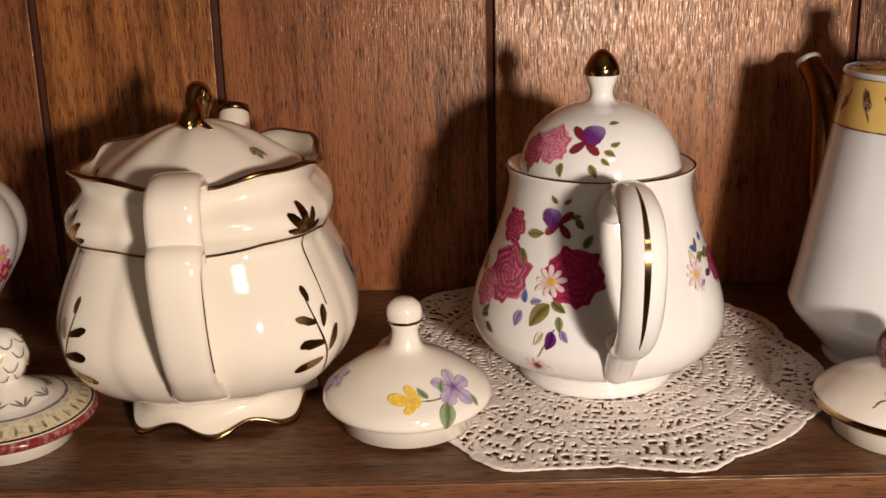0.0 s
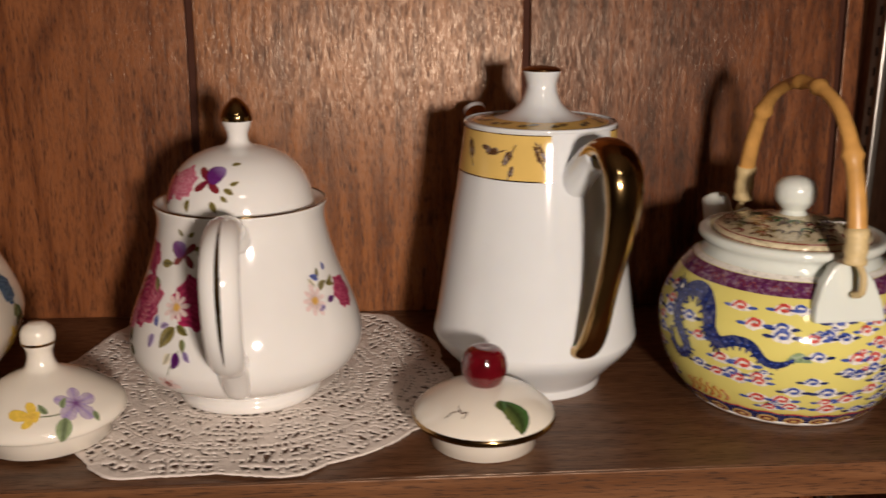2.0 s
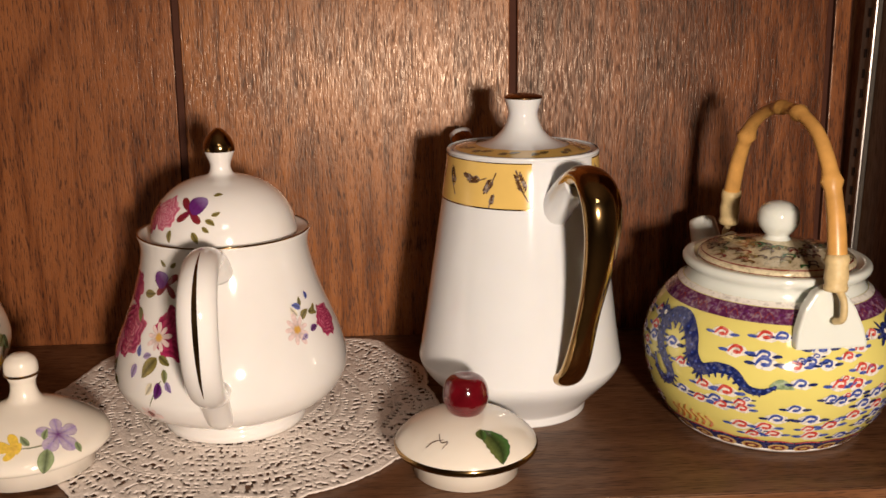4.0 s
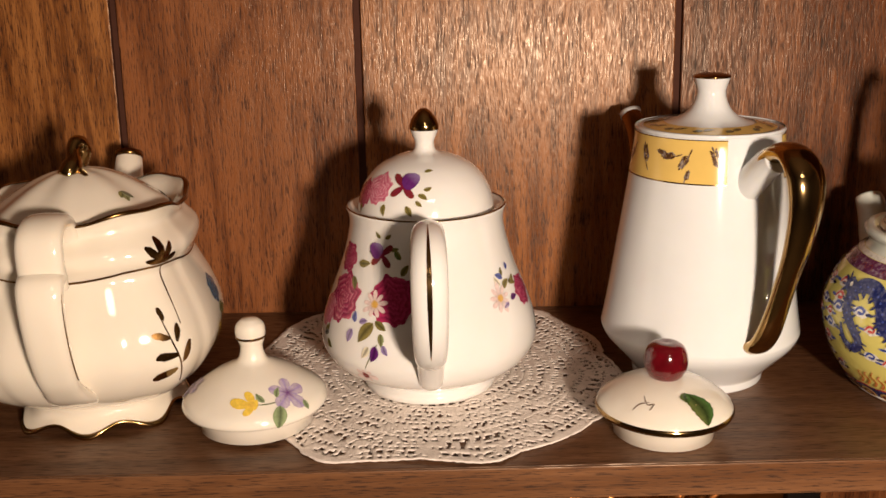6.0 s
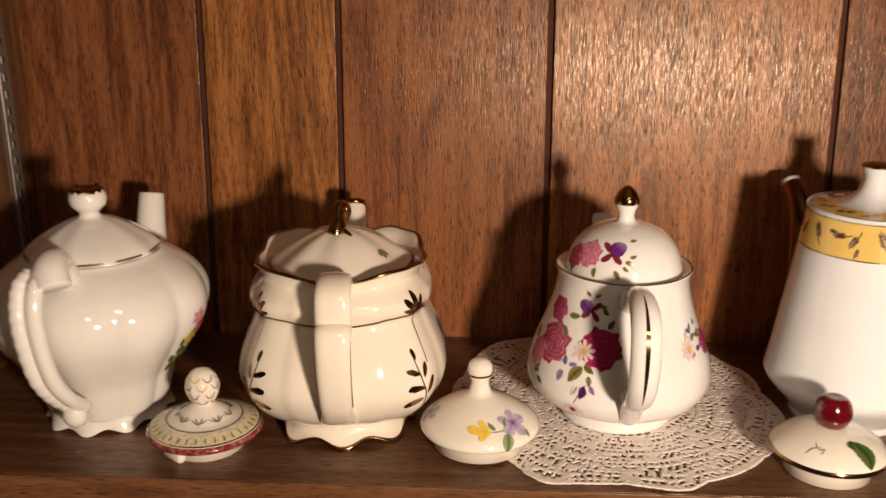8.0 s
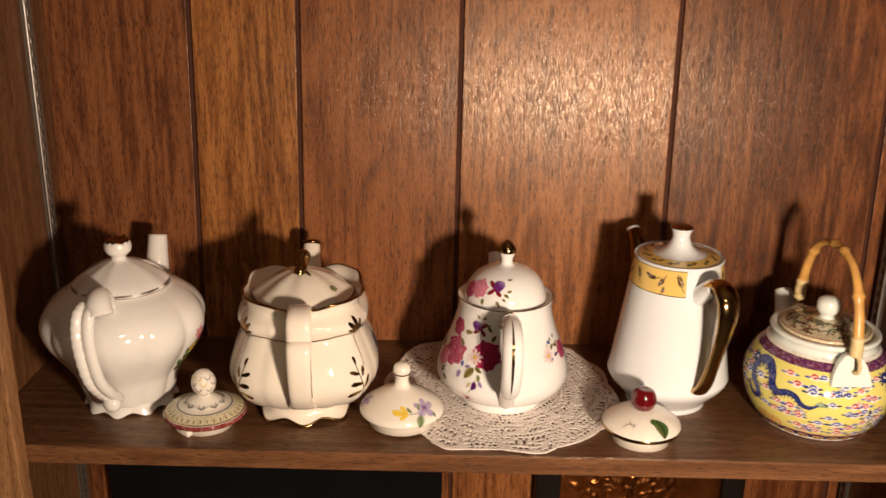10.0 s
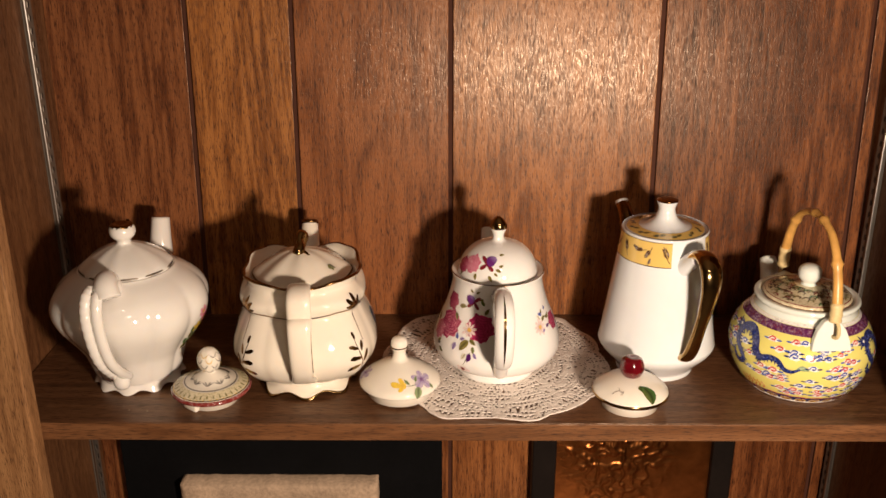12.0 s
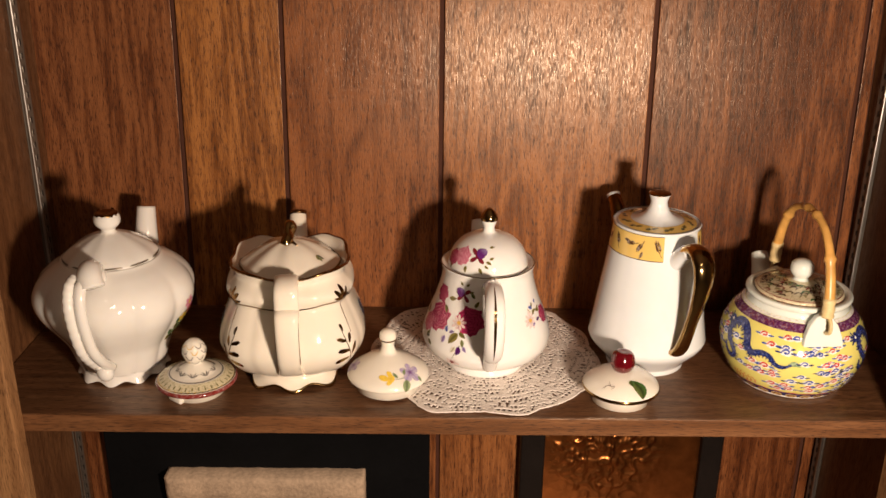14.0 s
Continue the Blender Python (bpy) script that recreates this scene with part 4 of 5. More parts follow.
def coffee_pot():
    t = thing("coffee_pot", (0.158, 0.1135, 0), "tall white coffee pot with yellow leaf band and gilt handle", "coffee pot", "teapots on the shelf")
    part("body", spun([(0.0, 0.002), (0.033, 0.0015)] + COF_BODY + [(0.0385, 0.1445), (0.0370, 0.1425), (0.0, 0.1425)]), COOL, t)
    part("rim_line", spun([(0.0400, 0.1432), (0.0406, 0.1440), (0.0396, 0.1450)]), COOL, t)
    lid_out = smooth_profile([(0.0366, 0.1430), (0.0364, 0.1441), (0.0310, 0.1452), (0.0240, 0.1464), (0.0172, 0.1486), (0.0116, 0.1530), (0.0089, 0.1580), (0.0078, 0.1625), (0.0084, 0.1660), (0.0096, 0.1695), (0.0098, 0.1708)])
    lid = part("lid", spun([(0.0, 0.1428)] + lid_out + [(0.0, 0.1710)]), COOL, t, "white lid with a yellow leaf ring")
    part("finial", spun(smooth_profile([(0.0099, 0.1704), (0.0099, 0.1714), (0.0066, 0.1726), (0.0, 0.1731)]), 40), DARKGOLD, lid, "gilt finial cap")
    p = Painter(lid_out)
    p.ring(0.1443, 0.0020, "straw")
    for k in range(12):
        leaves(p, k * 30 + 8, 0.1453, 0.0062, (20, 200), ("olive", "brown"))
    p.done("leaf_ring", lid, "yellow ring with brown leaves")
    p = Painter(COF_BODY)
    p.ring(0.1200, 0.0225, "straw", -150, -2)
    p.ring(0.1200, 0.0225, "straw", 52, 150)
    for a0, a1 in ((-150, -2), (52, 150)):
        p.begin("gilt_line")
        p.ring(0.1193, 0.0007, GOLD, a0, a1, 2)
        p.begin("gilt_line")
        p.ring(0.1421, 0.0005, GOLD, a0, a1, 2)

    def feather(a, z, length, turn, pairs=6):
        """A curved stem with barbed leaflets on both sides."""
        c, q = math.cos(radians(turn)), math.sin(radians(turn))
        p.begin("painted_feather")
        p.stroke(a, z, [(0, 0), (length * 0.5 * c - length * 0.06 * q, length * 0.5 * q + length * 0.06 * c), (length * c, length * q)], [0.0007, 0.0006, 0.0003], "brown", 2)
        for k in range(pairs):
            f = 0.34 + 0.60 * k / pairs
            for g in (-1, 1):
                p.petal(a, z, length * (0.34 - 0.15 * f), 0.0011, turn + g * 36, "brown", 1, (length * f * c, length * f * q), tip=0.5)
        p.petal(a, z, length * 0.20, 0.0011, turn, "brown", 1, (length * 0.92 * c, length * 0.92 * q), tip=0.5)
    for a, z, length, turn in ((-4, 0.1235, 0.0155, 112), (-27, 0.1375, 0.0115, 240), (-34, 0.1345, 0.0110, 190), (-31, 0.1195, 0.0070, 75), (-42, 0.1330, 0.0085, 165), (-62, 0.1240, 0.0140, 110), (-82, 0.1370, 0.0120, 235), (-100, 0.1240, 0.0140, 80), (60, 0.1240, 0.0140, 100), (76, 0.1370, 0.0120, 240), (92, 0.1250, 0.0130, 70)):
        feather(a, z, length, turn)
    p.done("leaf_band", t, "yellow band with brown leaves")
    ang = radians(17)
    d = Vector((math.sin(ang), -math.cos(ang), 0))
    side = (math.cos(ang), math.sin(ang), 0)
    arm = part("handle_socket", tube(glide([d * h + Vector((0, 0, z)) for h, z in ((0.034, 0.114), (0.045, 0.1245), (0.055, 0.1330), (0.062, 0.1365))], 5), lambda f: 0.0085 - 0.0012 * f, 20, 1.0, side), COOL, t, "white handle socket")
    line = glide([d * h + Vector((0, 0, z)) for h, z in ((0.055, 0.1345), (0.064, 0.1400), (0.075, 0.1395), (0.0835, 0.1310), (0.0855, 0.1160), (0.0815, 0.0950), (0.0755, 0.0760), (0.0700, 0.0590), (0.0650, 0.0460), (0.0595, 0.0375), (0.0545, 0.0345))], 5)
    part("handle", tube(line, lambda f: 0.0074 + 0.0026 * math.exp(-((f - 0.30) / 0.16) ** 2) - 0.0012 * math.exp(-((f - 0.62) / 0.15) ** 2), 24, 0.62, side), GOLD, t, "mirror-bright gilt scroll handle")
    b = Vector((-0.255, 0.967, 0))
    bs = (0.967, 0.255, 0)
    spout = part("spout", tube(glide([b * h + Vector((0, 0, z)) for h, z in ((0.046, 0.050), (0.062, 0.058), (0.070, 0.080), (0.074, 0.105), (0.082, 0.125), (0.096, 0.1375))], 6), lambda f: 0.015 - 0.0085 * f ** 0.7, 20, 1.0, bs), DARKGOLD, t, "gilt swan-neck spout")
    part("spout_lip", tube([b * 0.0955 + Vector((0, 0, 0.1368)), b * 0.0975 + Vector((0, 0, 0.1392))], [0.0068, 0.0070], 20, 1.0, bs), COOL, spout)


coffee_pot()


# yellow dragon teapot
YEL_BODY = smooth_profile([(0.0465, 0.0), (0.0488, 0.0025), (0.0555, 0.0105), (0.0618, 0.0235), (0.0653, 0.0390), (0.0640, 0.0520), (0.0577, 0.0660), (0.0507, 0.0745), (0.0456, 0.0785)])


def cloud(p, a, z, s, warm):
    c1, c2 = ("red", "sky") if warm else ("sky", "blue")
    p.dot(a, z, 0.0040 * s, "white", 1, rv=0.0021 * s, n=12, rough=0.2)
    p.stroke(a, z, [(-0.0030 * s, -0.0008 * s), (-0.001 * s, 0.0016 * s), (0.0016 * s, 0.0010 * s), (0.0010 * s, -0.0008 * s)], [0.0006 * s, 0.0011 * s, 0.0010 * s, 0.0007 * s], c1, 2)
    p.dot(a, z, 0.0013 * s, c1, 3, (0, -0.0004 * s), 0.0007 * s, 8)
    p.petal(a, z, 0.0038 * s, 0.0013 * s, 5, c2, 2, (0.0026 * s, -0.0002 * s))
    p.petal(a, z, 0.0036 * s, 0.0012 * s, 178, c2, 2, (-0.0028 * s, -0.0004 * s))


def dragon_teapot():
    t = thing("teapot", (0.2880, 0.0840, 0), "yellow china teapot with blue dragons and a bamboo handle", "teapot", "teapots on the shelf")
    part("body", spun([(0.0, 0.002), (0.0372, 0.002), (0.0391, 0.0)] + YEL_BODY), YELLOW, t, "yellow glazed round body")
    part("foot_rim", spun([(0.0455, 0.0002), (0.0467, 0.0), (0.0493, 0.0022), (0.0494, 0.0034), (0.0475, 0.0030)]), WHITE, t, "white foot rim")
    part("neck", spun(smooth_profile([(0.0465, 0.0775), (0.0448, 0.0800), (0.0445, 0.0835), (0.0467, 0.0862), (0.0472, 0.0885), (0.0458, 0.0902), (0.0423, 0.0900)]) + [(0.0409, 0.0880), (0.0, 0.0880)]), PALE, t, "pale celadon-white neck")
    lid_out = smooth_profile([(0.0391, 0.0885), (0.0394, 0.0905), (0.0372, 0.0922), (0.0279, 0.0943), (0.0180, 0.0966), (0.0085, 0.0990)])
    lid = part("lid", spun([(0.0, 0.0885)] + lid_out + [(0.0, 0.1)]), PAINT["buff"], t, "lid painted with dense brown scrolls")
    part("knob", spun(smooth_profile([(0.0075, 0.0990), (0.0060, 0.1010), (0.0074, 0.1028), (0.0098, 0.1062), (0.0105, 0.1105), (0.0094, 0.1152), (0.0055, 0.1182), (0.0, 0.1193)]), 48), PALE, lid, "pale round knob")
    p = Painter(lid_out)
    p.ring(0.0893, 0.0028, "maroon")
    rnd = random.Random(3)
    for k in range(170):
        a, z = rnd.uniform(0, 360), rnd.uniform(0.0925, 0.0978)
        s = rnd.uniform(0.8, 1.4)
        p.stroke(a, z, [(-0.003 * s, -0.001 * s), (-0.001 * s, 0.0016 * s), (0.0018 * s, 0.0010 * s), (0.0012 * s, -0.001 * s)], [0.0008, 0.0014, 0.0013, 0.0007], ("brown", "olive", "brown", "green", "maroon", "brown")[k % 6], 1 + k % 2)
    p.done("scroll_painting", lid, "brown and green scrollwork")["kind"] = "stuff"
    p = Painter(YEL_BODY)
    p.begin("purple_collar")
    p.ring(0.0698, 0.0062, "purple")
    p.ring(0.0762, 0.0020, "white")
    for k in range(60):
        p.stroke(k * 6, 0.0728, [(-0.0022, -0.0018), (0, 0.0016), (0.0022, -0.0018)], [0.0004] * 3, "maroon" if k % 3 else "plum", 1)
    p.begin("blue_border")
    p.ring(0.0034, 0.0066, "blue")
    for k in range(26):
        a = k * 360 / 26
        p.dot(a, 0.0052, 0.0050, "amber", 1, rv=0.0040)
        p.dot(a, 0.0052, 0.0036, "maroon", 2, rv=0.0028)
        p.dot(a, 0.0052, 0.0018, "amber", 3, rv=0.0014)
        p.stroke(a, 0.0090, [(-0.0062, 0.0010), (0, 0.0022), (0.0062, 0.0010)], [0.0007, 0.0009, 0.0007], "red", 3)
    p.done("painted_band", t, "purple collar and scalloped blue border")
    p = Painter(YEL_BODY)
    dragons = []
    for a0 in (-68, 52, 172):
        body = [(0.056, 0.0000), (0.050, -0.0035), (0.043, -0.0030), (0.036, 0.0035), (0.028, 0.0045), (0.020, 0.0020), (0.014, 0.0065), (0.010, 0.0150), (0.003, 0.0215), (-0.006, 0.0215), (-0.011, 0.0155), (-0.0105, 0.0075), (-0.005, 0.0010), (0.0005, -0.0060), (-0.003, -0.0115), (-0.010, -0.0085), (-0.013, 0.0000)]
        p.begin("painted_dragon")
        wid = [0.0012, 0.0032, 0.0042, 0.0046, 0.0052, 0.0060, 0.0068, 0.0072, 0.0072, 0.0070, 0.0066, 0.0060, 0.0058, 0.0056, 0.0050, 0.0042, 0.0020]
        p.stroke(a0, 0.043, body, wid, "blue", 3)
        for k in range(len(body) - 1):
            for s in (0.2, 0.6):
                u, v = body[k][0] * (1 - s) + body[k + 1][0] * s, body[k][1] * (1 - s) + body[k + 1][1] * s
                dx, dy = body[k + 1][0] - body[k][0], body[k + 1][1] - body[k][1]
                turn = math.degrees(math.atan2(dx, -dy))
                p.petal(a0, 0.043, 0.0046 * wid[k] / 0.006 + 0.0008, 0.0013, turn, "blue", 2, (u, v))
                p.dot(a0, 0.043, 0.0008, "sky", 5, (u, v), 0.0006, 6)
        for u, v, turn in ((0.013, 0.008, 265), (-0.006, 0.004, 200), (0.020, 0.002, 255), (-0.011, 0.010, 160), (0.000, -0.006, 330)):
            for q in (-35, -8, 20):
                p.petal(a0, 0.043, 0.0066, 0.0013, turn + q, "blue", 4, (u, v))
        p.dot(a0, 0.043, 0.0052, "blue", 4, (-0.013, 0.019), 0.0040, 10, 0.25)
        p.dot(a0, 0.043, 0.0012, "white", 6, (-0.014, 0.0200))
        for q in (150, 185, 215, 120):
            p.petal(a0, 0.043, 0.0075, 0.0016, q, "blue", 4, (-0.015, 0.019))
        p.stroke(a0, 0.043, [(0.053, -0.001), (0.058, 0.001), (0.064, -0.001)], [0.0016, 0.0050, 0.0006], "sage", 1)
        dragons.append((a0, body))
        p.begin("painted_flame")
        for k in range(6):
            u = -0.004 + 0.0042 * k
            p.stroke(a0 + 2, 0.0135, [(u, -0.002), (u + 0.0022, 0.0015), (u - 0.0005, 0.0050), (u + 0.0014, 0.0085 - 0.0012 * abs(k - 2))], [0.0012, 0.0014, 0.0010, 0.0004], "orange", 2)
    p.done("painted_motif", t, "deep blue painted dragons over orange flames")
    p = Painter(YEL_BODY)
    rnd = random.Random(11)
    n = 0
    for row in range(9):
        z = 0.0150 + 0.0060 * row
        r = float(np.interp(z, [q[1] for q in YEL_BODY], [q[0] for q in YEL_BODY]))
        cols = int(2 * math.pi * r / 0.0150)
        for k in range(cols):
            a = (k + 0.5 * (row % 2) + rnd.uniform(-0.36, 0.36)) * 360 / cols
            zz = z + rnd.uniform(-0.0026, 0.0026)
            near = False
            for a0, body in dragons:
                da = ((a - a0 + 180) % 360 - 180) * math.pi / 180 * r
                for u, v in body:
                    if math.hypot(da - u, zz - 0.043 - v) < 0.0075:
                        near = True
                if -0.008 < da < 0.026 and zz < 0.026:
                    near = True
            if not near:
                n += 1
                cloud(p, a, zz, rnd.uniform(1.1, 1.5), rnd.random() < 0.5)
                if rnd.random() < 0.3:
                    cloud(p, a + 2.5, zz + 0.0028, 0.7, rnd.random() < 0.5)
    p.done("cloud_painting", t, "small red and blue painted clouds")["kind"] = "stuff"
    u = Vector((-0.06, 0.998, 0))
    w = Vector((0.998, 0.06, 0))
    for s in (-1, 1):
        c = u * (0.051 * s)
        bm = bmesh.new()
        prof = [(-0.0180, 0.0610), (-0.0165, 0.0700), (-0.0128, 0.0795), (-0.0072, 0.0868), (0.0, 0.0900), (0.0072, 0.0868), (0.0128, 0.0795), (0.0165, 0.0700), (0.0180, 0.0610)]
        front, rear = [], []
        for q, z in prof:
            base = u * (s * (0.0555 + (0.078 - z) * 0.25))
            front.append(bm.verts.new(base + w * q + u * (s * 0.0032) + Vector((0, 0, z))))
            rear.append(bm.verts.new(base + w * q - u * (s * 0.0032) + Vector((0, 0, z))))
        bm.faces.new(front)
        bm.faces.new(rear[::-1])
        for k in range(len(prof)):
            j = (k + 1) % len(prof)
            bm.faces.new((front[k], front[j], rear[j], rear[k]))
        bmesh.ops.bevel(bm, geom=bm.edges[:], offset=0.0013, segments=2, affect="EDGES", profile=0.5)
        part("lug", bm, PALE, t, "pale lug for the handle", smooth=False)
    arch = glide([u * h + Vector((0, 0, z)) for h, z in ((-0.0600, 0.0890), (-0.0585, 0.1060), (-0.0530, 0.1260), (-0.0430, 0.1460), (-0.0280, 0.1600), (-0.0050, 0.1665), (0.0180, 0.1640), (0.0380, 0.1540), (0.0510, 0.1350), (0.0580, 0.1130), (0.0600, 0.0930))], 7)
    knots = (0.26, 0.47, 0.55, 0.74)
    handle = part("handle", tube(arch, lambda f: 0.0040 + 0.0007 * math.cos(2 * math.pi * f) + sum(0.0017 * math.exp(-((f - k) / 0.010) ** 2) for k in knots), 16, 0.9, tuple(w)), BAMBOO, t, "bent bamboo overhead handle")
    for seg in (arch[:8], arch[-8:]):
        part("binding", tube(seg, lambda f: 0.0054 + 0.0004 * math.sin(60 * f), 16, 0.95, tuple(w)), CANE, handle, "wound cane binding")
    for s in (-1, 1):
        part("loop", tube(glide([u * (s * h) + w * q + Vector((0, 0, z)) for h, q, z in ((0.0600, 0, 0.0915), (0.0660, 0.001, 0.0860), (0.0670, 0.001, 0.0775), (0.0620, 0.0, 0.0745))], 4), lambda f: 0.0017, 10), CANE, handle, "cane loop")
    b = Vector((-0.05, 0.9987, 0))
    bs = (0.9987, 0.05, 0)
    part("spout", tube(glide([b * h + Vector((0, 0, z)) for h, z in ((0.056, 0.040), (0.074, 0.048), (0.085, 0.062), (0.092, 0.075), (0.100, 0.0850))], 6), lambda f: 0.014 - 0.0058 * f ** 0.7, 20, 1.0, bs), PALE, t, "pale spout")


dragon_teapot()


# loose lids
def acorn_lid():
    t = thing("teapot_cover", (-0.264, 0.0430, 0), "loose cream lid with maroon edge and bud knob", "lid", "loose lids on the shelf", -36)
    top = smooth_profile([(0.0352, 0.0118), (0.0356, 0.0140), (0.0330, 0.0165), (0.0250, 0.0200), (0.0195, 0.0216), (0.0175, 0.0225), (0.0120, 0.0262), (0.0070, 0.0295), (0.0055, 0.0312)])
    part("lid", spun([(0.0, 0.0010), (0.0215, 0.0), (0.0238, 0.0006), (0.0246, 0.0080), (0.0262, 0.0102), (0.0340, 0.0110)] + top + [(0.0, 0.0313)]), IVORY, t)
    part("maroon_edge", spun(smooth_profile([(0.0345, 0.0110), (0.0362, 0.0124), (0.0363, 0.0142), (0.0350, 0.0158)])), PAINT["maroon"], t, "dark maroon painted edge")
    tab = box(-0.0085, 0.0085, -0.0275, -0.0215, 0.0, 0.0075, 0.002)
    part("locking_tab", tab, IVORY, t)
    part("knob", spun(smooth_profile([(0.0050, 0.0300), (0.0078, 0.0325), (0.0102, 0.0375), (0.0104, 0.0420), (0.0088, 0.0475), (0.0050, 0.0518), (0.0, 0.0532)]), 40, lambda a, r, z: (r * (1 + 0.03 * math.cos(8 * a + z * 260)), z)), IVORY, t, "white bud knob lined with gilt")
    p = Painter(smooth_profile([(0.0050, 0.0300), (0.0078, 0.0325), (0.0102, 0.0375), (0.0104, 0.0420), (0.0088, 0.0475), (0.0050, 0.0518)]), None, 0.0005)
    for row, z in enumerate((0.034, 0.039, 0.044, 0.0485)):
        for k in range(7):
            a = k * 51.4 + 26 * (row % 2)
            p.stroke(a, z, [(-0.003, 0.001), (-0.0012, -0.002), (0.0012, -0.002), (0.003, 0.001)], [0.0004, 0.0008, 0.0008, 0.0004], "grey" if (k + row) % 3 else "amber", 1)
    p.done("scale_painting", t, "dark gilt scales")["kind"] = "stuff"
    p = Painter(top)
    p.ring(0.0158, 0.0005, GOLD, level=1)
    p.ring(0.0163, 0.0037, "buff")
    for k in range(34):
        p.petal(k * 360 / 34, 0.0168, 0.0040, 0.0014, 90, "olive", 1)
        p.dot(k * 360 / 34 + 5, 0.0165, 0.0006, "amber", 1)
    p.ring(0.0203, 0.0004, "grey")
    for k in range(9):
        for turn in (70, 110, 45, 135):
            p.petal(k * 40, 0.0222, 0.0070, 0.0012, turn, "grey", 1)
    p.done("painted_border", t, "maroon edge and fine gilt border")


def flower_lid():
    t = thing("teapot_cover", (-0.0905, 0.0525, 0.0022), "loose cream lid with lilac and yellow painted flowers", "lid", "loose lids on the shelf")
    top = smooth_profile([(0.0368, 0.0116), (0.0376, 0.0136), (0.0357, 0.0176), (0.0290, 0.0228), (0.0205, 0.0285), (0.0125, 0.0325), (0.0080, 0.0350), (0.0062, 0.0390), (0.0058, 0.0430), (0.0068, 0.0458), (0.0078, 0.0500), (0.0070, 0.0545), (0.0040, 0.0572)])
    part("lid", spun([(0.0, 0.0010), (0.0275, 0.0), (0.0296, 0.0008), (0.0300, 0.0085), (0.0312, 0.0106), (0.0358, 0.0112)] + top + [(0.0, 0.0578)]), IVORY, t)
    part("gilt_ring", spun([(0.0076, 0.0472), (0.0080, 0.0478), (0.0078, 0.0486)], 40), DARKGOLD, t, "thin gilt ring on the knob")
    p = Painter(top)
    def flower(a, z, size, n, ink, heart):
        p.begin("painted_flower")
        p.patch(a, z, lambda g: size * (0.42 + 0.58 * abs(math.cos(n * g / 2)) ** 0.6) * (1 - 0.15 * math.sin(g)), lambda f, g: mixed(INK[heart], mixed(INK[ink], INK["cream"], 0.35 * abs(math.sin(n * g))), 2.2 * f), 8, n * 10, 1)
    flower(47, 0.0238, 0.0100, 5, "lilac", "plum")
    flower(-86, 0.0215, 0.0085, 5, "lilac", "plum")
    p.begin("painted_lily")
    p.patch(9, 0.0222, lambda g: 0.0115 * (0.22 + 0.78 * (0.5 - 0.5 * math.cos(g + 0.25)) ** 1.6 * abs(math.cos(2.6 * (g - 3.0))) ** 0.7), lambda f, g: mixed(INK["amber"], INK["yellow"], 0.4 + f), 8, 60, 1)
    p.begin("painted_stem")
    p.stroke(25, 0.0216, [(-0.008, 0.001), (0, 0.0004), (0.008, 0.001)], [0.0005, 0.0007, 0.0005], "leaf", 1)
    for a, z, size, turn in ((33, 0.0205, 0.0150, 255), (20, 0.0226, 0.0065, 120), (33, 0.0234, 0.0060, 60), (56, 0.0196, 0.0065, 265)):
        p.begin("painted_leaf")
        p.leaf(a, z, size, size * 0.48, turn, "sage", "sage", 2)
    p.done("painted_flower", t, "lilac and yellow painted flowers")


def cherry_lid():
    t = thing("teapot_cover", (0.1205, 0.0355, 0), "loose cream lid with red cherry knob on the shelf", "lid", "loose lids on the shelf")
    top = smooth_profile([(0.0336, 0.0132), (0.0342, 0.0155), (0.0328, 0.0180), (0.0270, 0.0228), (0.0190, 0.0270), (0.0110, 0.0296), (0.0050, 0.0306)])
    part("lid", spun([(0.0, 0.0010), (0.0235, 0.0), (0.0257, 0.0008), (0.0262, 0.0080), (0.0278, 0.0105), (0.0322, 0.0125)] + top + [(0.0, 0.0308)]), IVORY, t)
    part("gilt_edge", spun(smooth_profile([(0.0318, 0.0118), (0.0342, 0.0130), (0.0348, 0.0148), (0.0342, 0.0162)])), GOLD, t, "gilt edge")
    knob = part("cherry", spun(smooth_profile([(0.0045, 0.0288), (0.0080, 0.0302), (0.0107, 0.0352), (0.0109, 0.0405), (0.0090, 0.0458), (0.0050, 0.0483), (0.0, 0.0480)]), 48), CHERRY, t, "glossy deep red cherry knob")
    p = Painter(top)
    p.begin("painted_leaf")
    p.leaf(21, 0.0272, 0.0280, 0.0110, 274, "green", "leaf", 1, teeth=0.12)
    p.leaf(18, 0.0276, 0.0080, 0.0050, 262, "green", "leaf", 1)
    p.begin("painted_tendril")
    p.stroke(-32, 0.0240, [(-0.003, 0.004), (0.0, 0.0), (0.003, 0.001), (0.002, -0.003)], [0.0003, 0.0005, 0.0005, 0.0003], "brown", 1)
    p.stroke(-38, 0.0225, [(0.003, 0.004), (-0.001, 0.002), (-0.003, -0.002)], [0.0003, 0.0005, 0.0003], "brown", 1)
    p.done("painted_leaf", t, "green painted cherry leaf")


def crumbs():
    rnd = random.Random(9)
    bits = []
    for x, y in ((-0.335, 0.022), (-0.318, 0.020), (-0.342, 0.028)):
        b = bmesh.new()
        bmesh.ops.create_icosphere(b, subdivisions=1, radius=rnd.uniform(0.0003, 0.0005))
        for v in b.verts:
            v.co = Vector((v.co.x * rnd.uniform(0.8, 1.6) + x, v.co.y + y, v.co.z * 0.6 + 0.0004))
        bits.append(b)
    tagged(part("dust_specks", join(bits), PAINT["buff"]), "pale dust specks lying on the shelf", "dust", "", "stuff")


crumbs()
acorn_lid()
flower_lid()
cherry_lid()


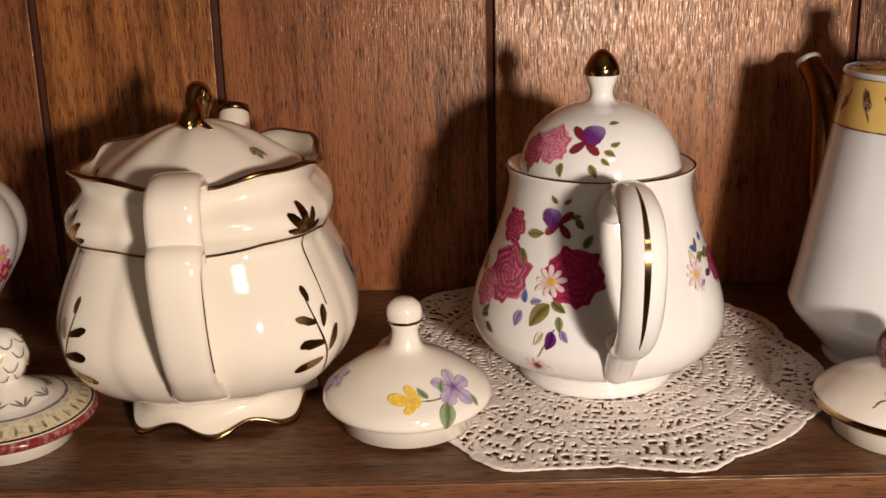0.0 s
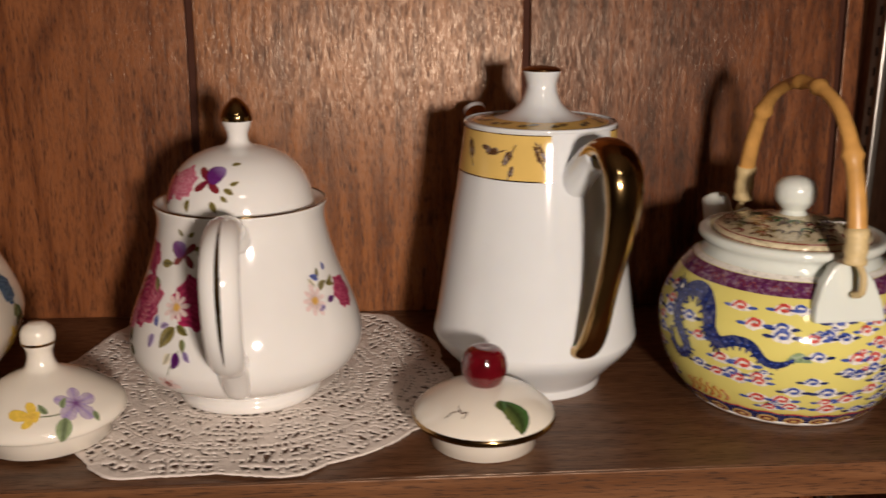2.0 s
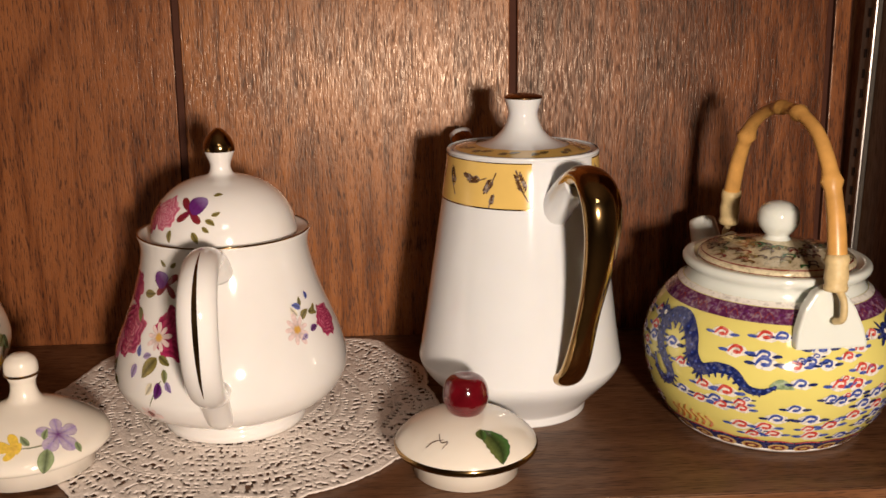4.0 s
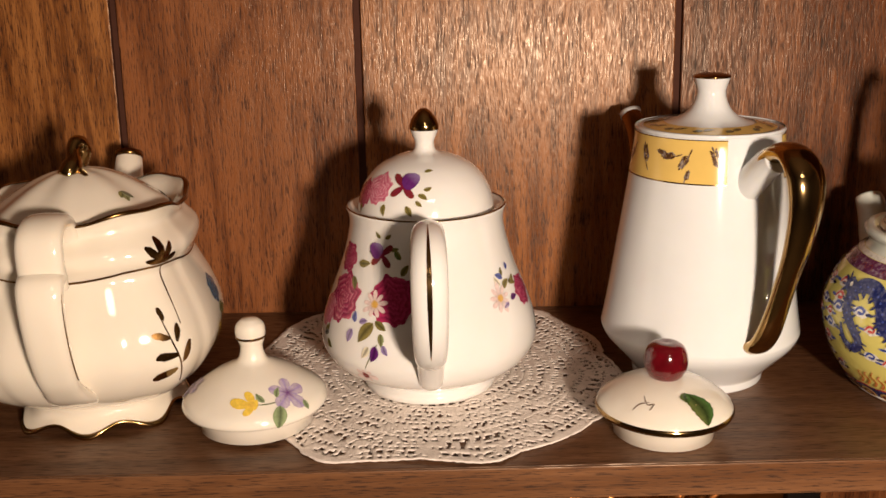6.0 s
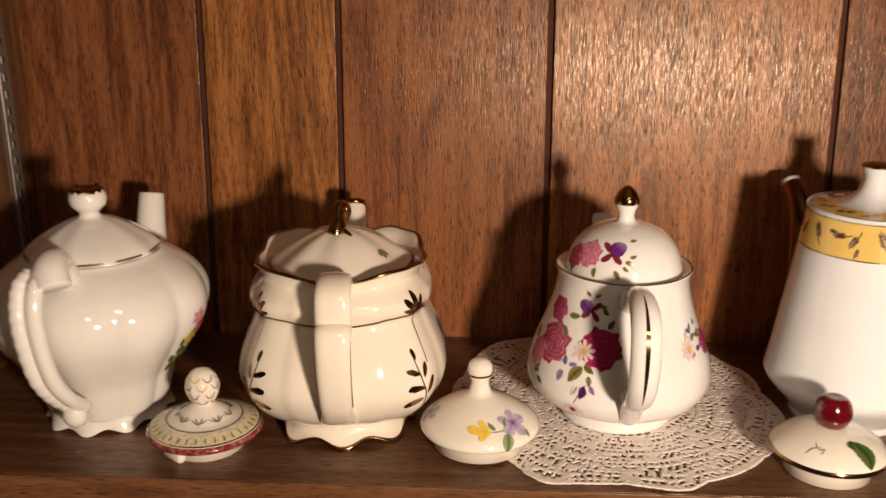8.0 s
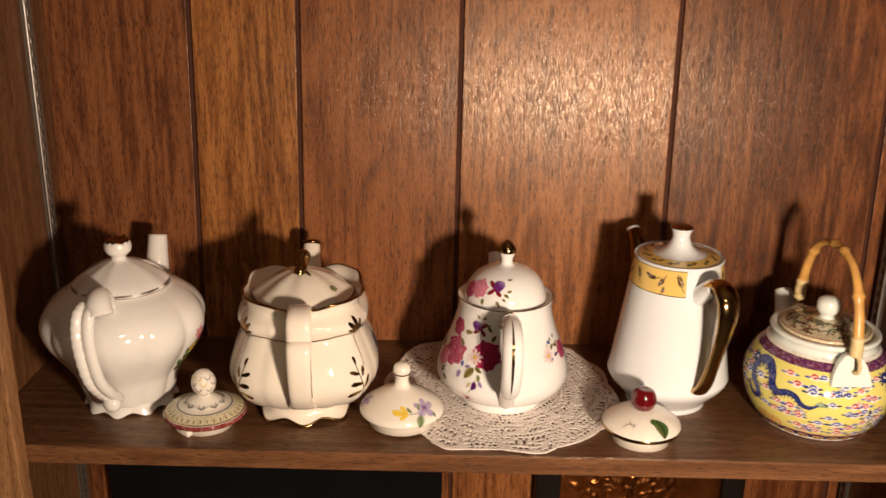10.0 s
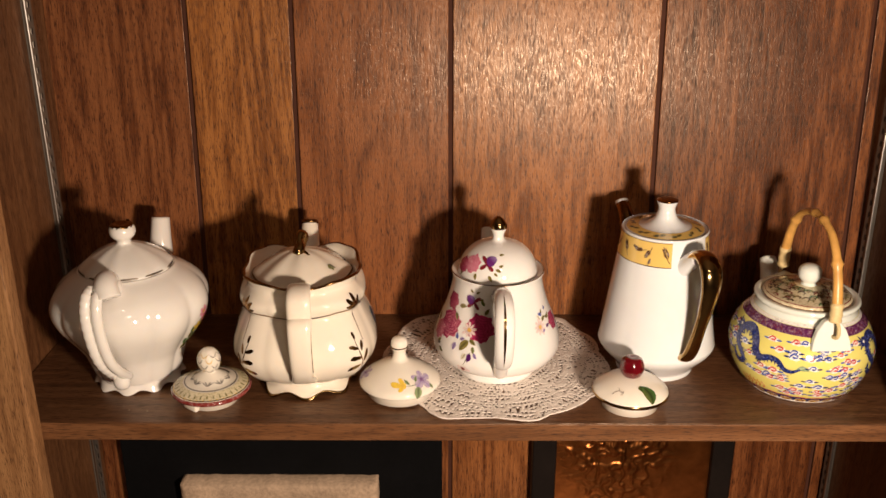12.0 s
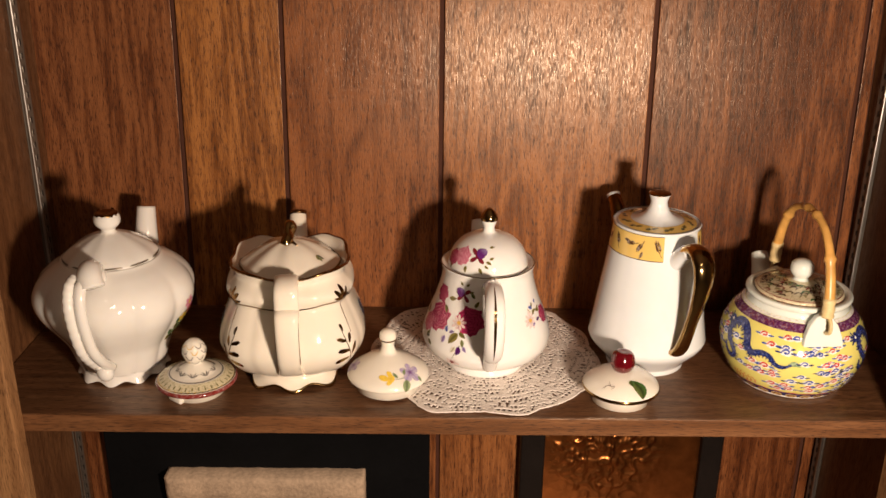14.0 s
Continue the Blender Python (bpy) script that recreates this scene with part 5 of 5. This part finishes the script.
# ---- the shelf below ----
def plaque_board():
    t = thing("wall_plaque", (0, 0, LOW), "tan cast relief plaque mounted on a black board", "plaque")
    part("board", box(-0.425, -0.053, 0.212, 0.224, 0.0, 0.345, 0.001), BLACK, t, "black mounting board", smooth=False)
    top = -0.1995 - LOW
    slab = bmesh.new()
    nx, nz = 60, 34
    x0, x1, z0, z1 = -0.354, -0.127, top - 0.16, top
    grid = []
    for i in range(nx + 1):
        col = []
        for k in range(nz + 1):
            x, z = x0 + (x1 - x0) * i / nx, z0 + (z1 - z0) * k / nz
            h = 0.0012 * noise.noise(Vector((x * 60, z * 60, 3))) + 0.0008 * noise.noise(Vector((x * 200, z * 200, 7)))
            if z > z1 - 0.026:
                h += 0.0025
            rim = min(i, nx - i, nz - k)
            col.append(slab.verts.new((x + (0.0008 * noise.noise(Vector((z * 90, 1, 2))) if i in (0, nx) else 0), 0.192 - h + (0.002 if rim == 0 else 0), z + (0.0010 * noise.noise(Vector((x * 90, 5, 2))) if k == nz else 0))))
        grid.append(col)
    for i in range(nx):
        for k in range(nz):
            slab.faces.new((grid[i][k], grid[i + 1][k], grid[i + 1][k + 1], grid[i][k + 1]))
    ret = bmesh.ops.extrude_edge_only(slab, edges=[e for e in slab.edges if e.is_boundary])
    for v in [g for g in ret["geom"] if isinstance(g, bmesh.types.BMVert)]:
        v.co.y = 0.2125
    relief = part("relief", slab, STONE, t, "tan cast stone relief")
    twig = [tube(glide([(-0.235 + 0.012 * k, 0.1895, top - 0.056 + 0.002 * k), (-0.231 + 0.012 * k, 0.1885, top - 0.047 + 0.003 * k), (-0.226 + 0.012 * k, 0.1895, top - 0.039 + 0.003 * k)], 3), lambda f: 0.0012 + 0.0018 * math.sin(math.pi * f), 8, 0.5) for k in range(6)]
    part("leaf_relief", join(twig), STONE, relief)


def copper_picture():
    t = thing("copper_picture", (0, 0, LOW), "black framed embossed copper picture on the lower shelf", "picture")
    y = 0.214
    x0, x1, h = 0.051, 0.283, 0.338
    for a, b, c, d in ((x0, x0 + 0.028, 0.0, h), (x1 - 0.025, x1, 0.0, h), (x0 + 0.028, x1 - 0.025, h - 0.02, h), (x0 + 0.028, x1 - 0.025, 0.0, 0.025)):
        part("frame_rail", box(a, b, y - 0.006, y + 0.012, c, d, 0.002), FRAME, t, smooth=False)
    bm = bmesh.new()
    nx, nz = 130, 190
    a, b, c, d = x0 + 0.026, x1 - 0.023, 0.022, h - 0.018
    grid = []
    for i in range(nx + 1):
        col = []
        for k in range(nz + 1):
            x, z = a + (b - a) * i / nx, c + (d - c) * k / nz
            u, v = (x - (a + b) / 2 + 0.022) / 0.055, (z - (d - 0.110)) / 0.075
            m = math.exp(-(u * u + v * v) ** 2 * 0.6)
            q = noise.noise(Vector((x * 120, z * 120, 1.3)))
            r = abs(noise.noise(Vector((x * 70, z * 70, 8.1))))
            hgt = 0.0030 * m * max(0.0, q) + 0.0030 * m * max(0.0, 0.16 - r) * 4 + 0.0005 * noise.noise(Vector((x * 22, z * 14, 4))) + 0.00012 * noise.noise(Vector((x * 160, z * 160, 2)))
            col.append(bm.verts.new((x, y + 0.002 - hgt, z)))
        grid.append(col)
    for i in range(nx):
        for k in range(nz):
            bm.faces.new((grid[i][k], grid[i + 1][k], grid[i + 1][k + 1], grid[i][k + 1]))
    part("copper_sheet", bm, COPPER, t, "embossed copper sheet")


plaque_board()
copper_picture()
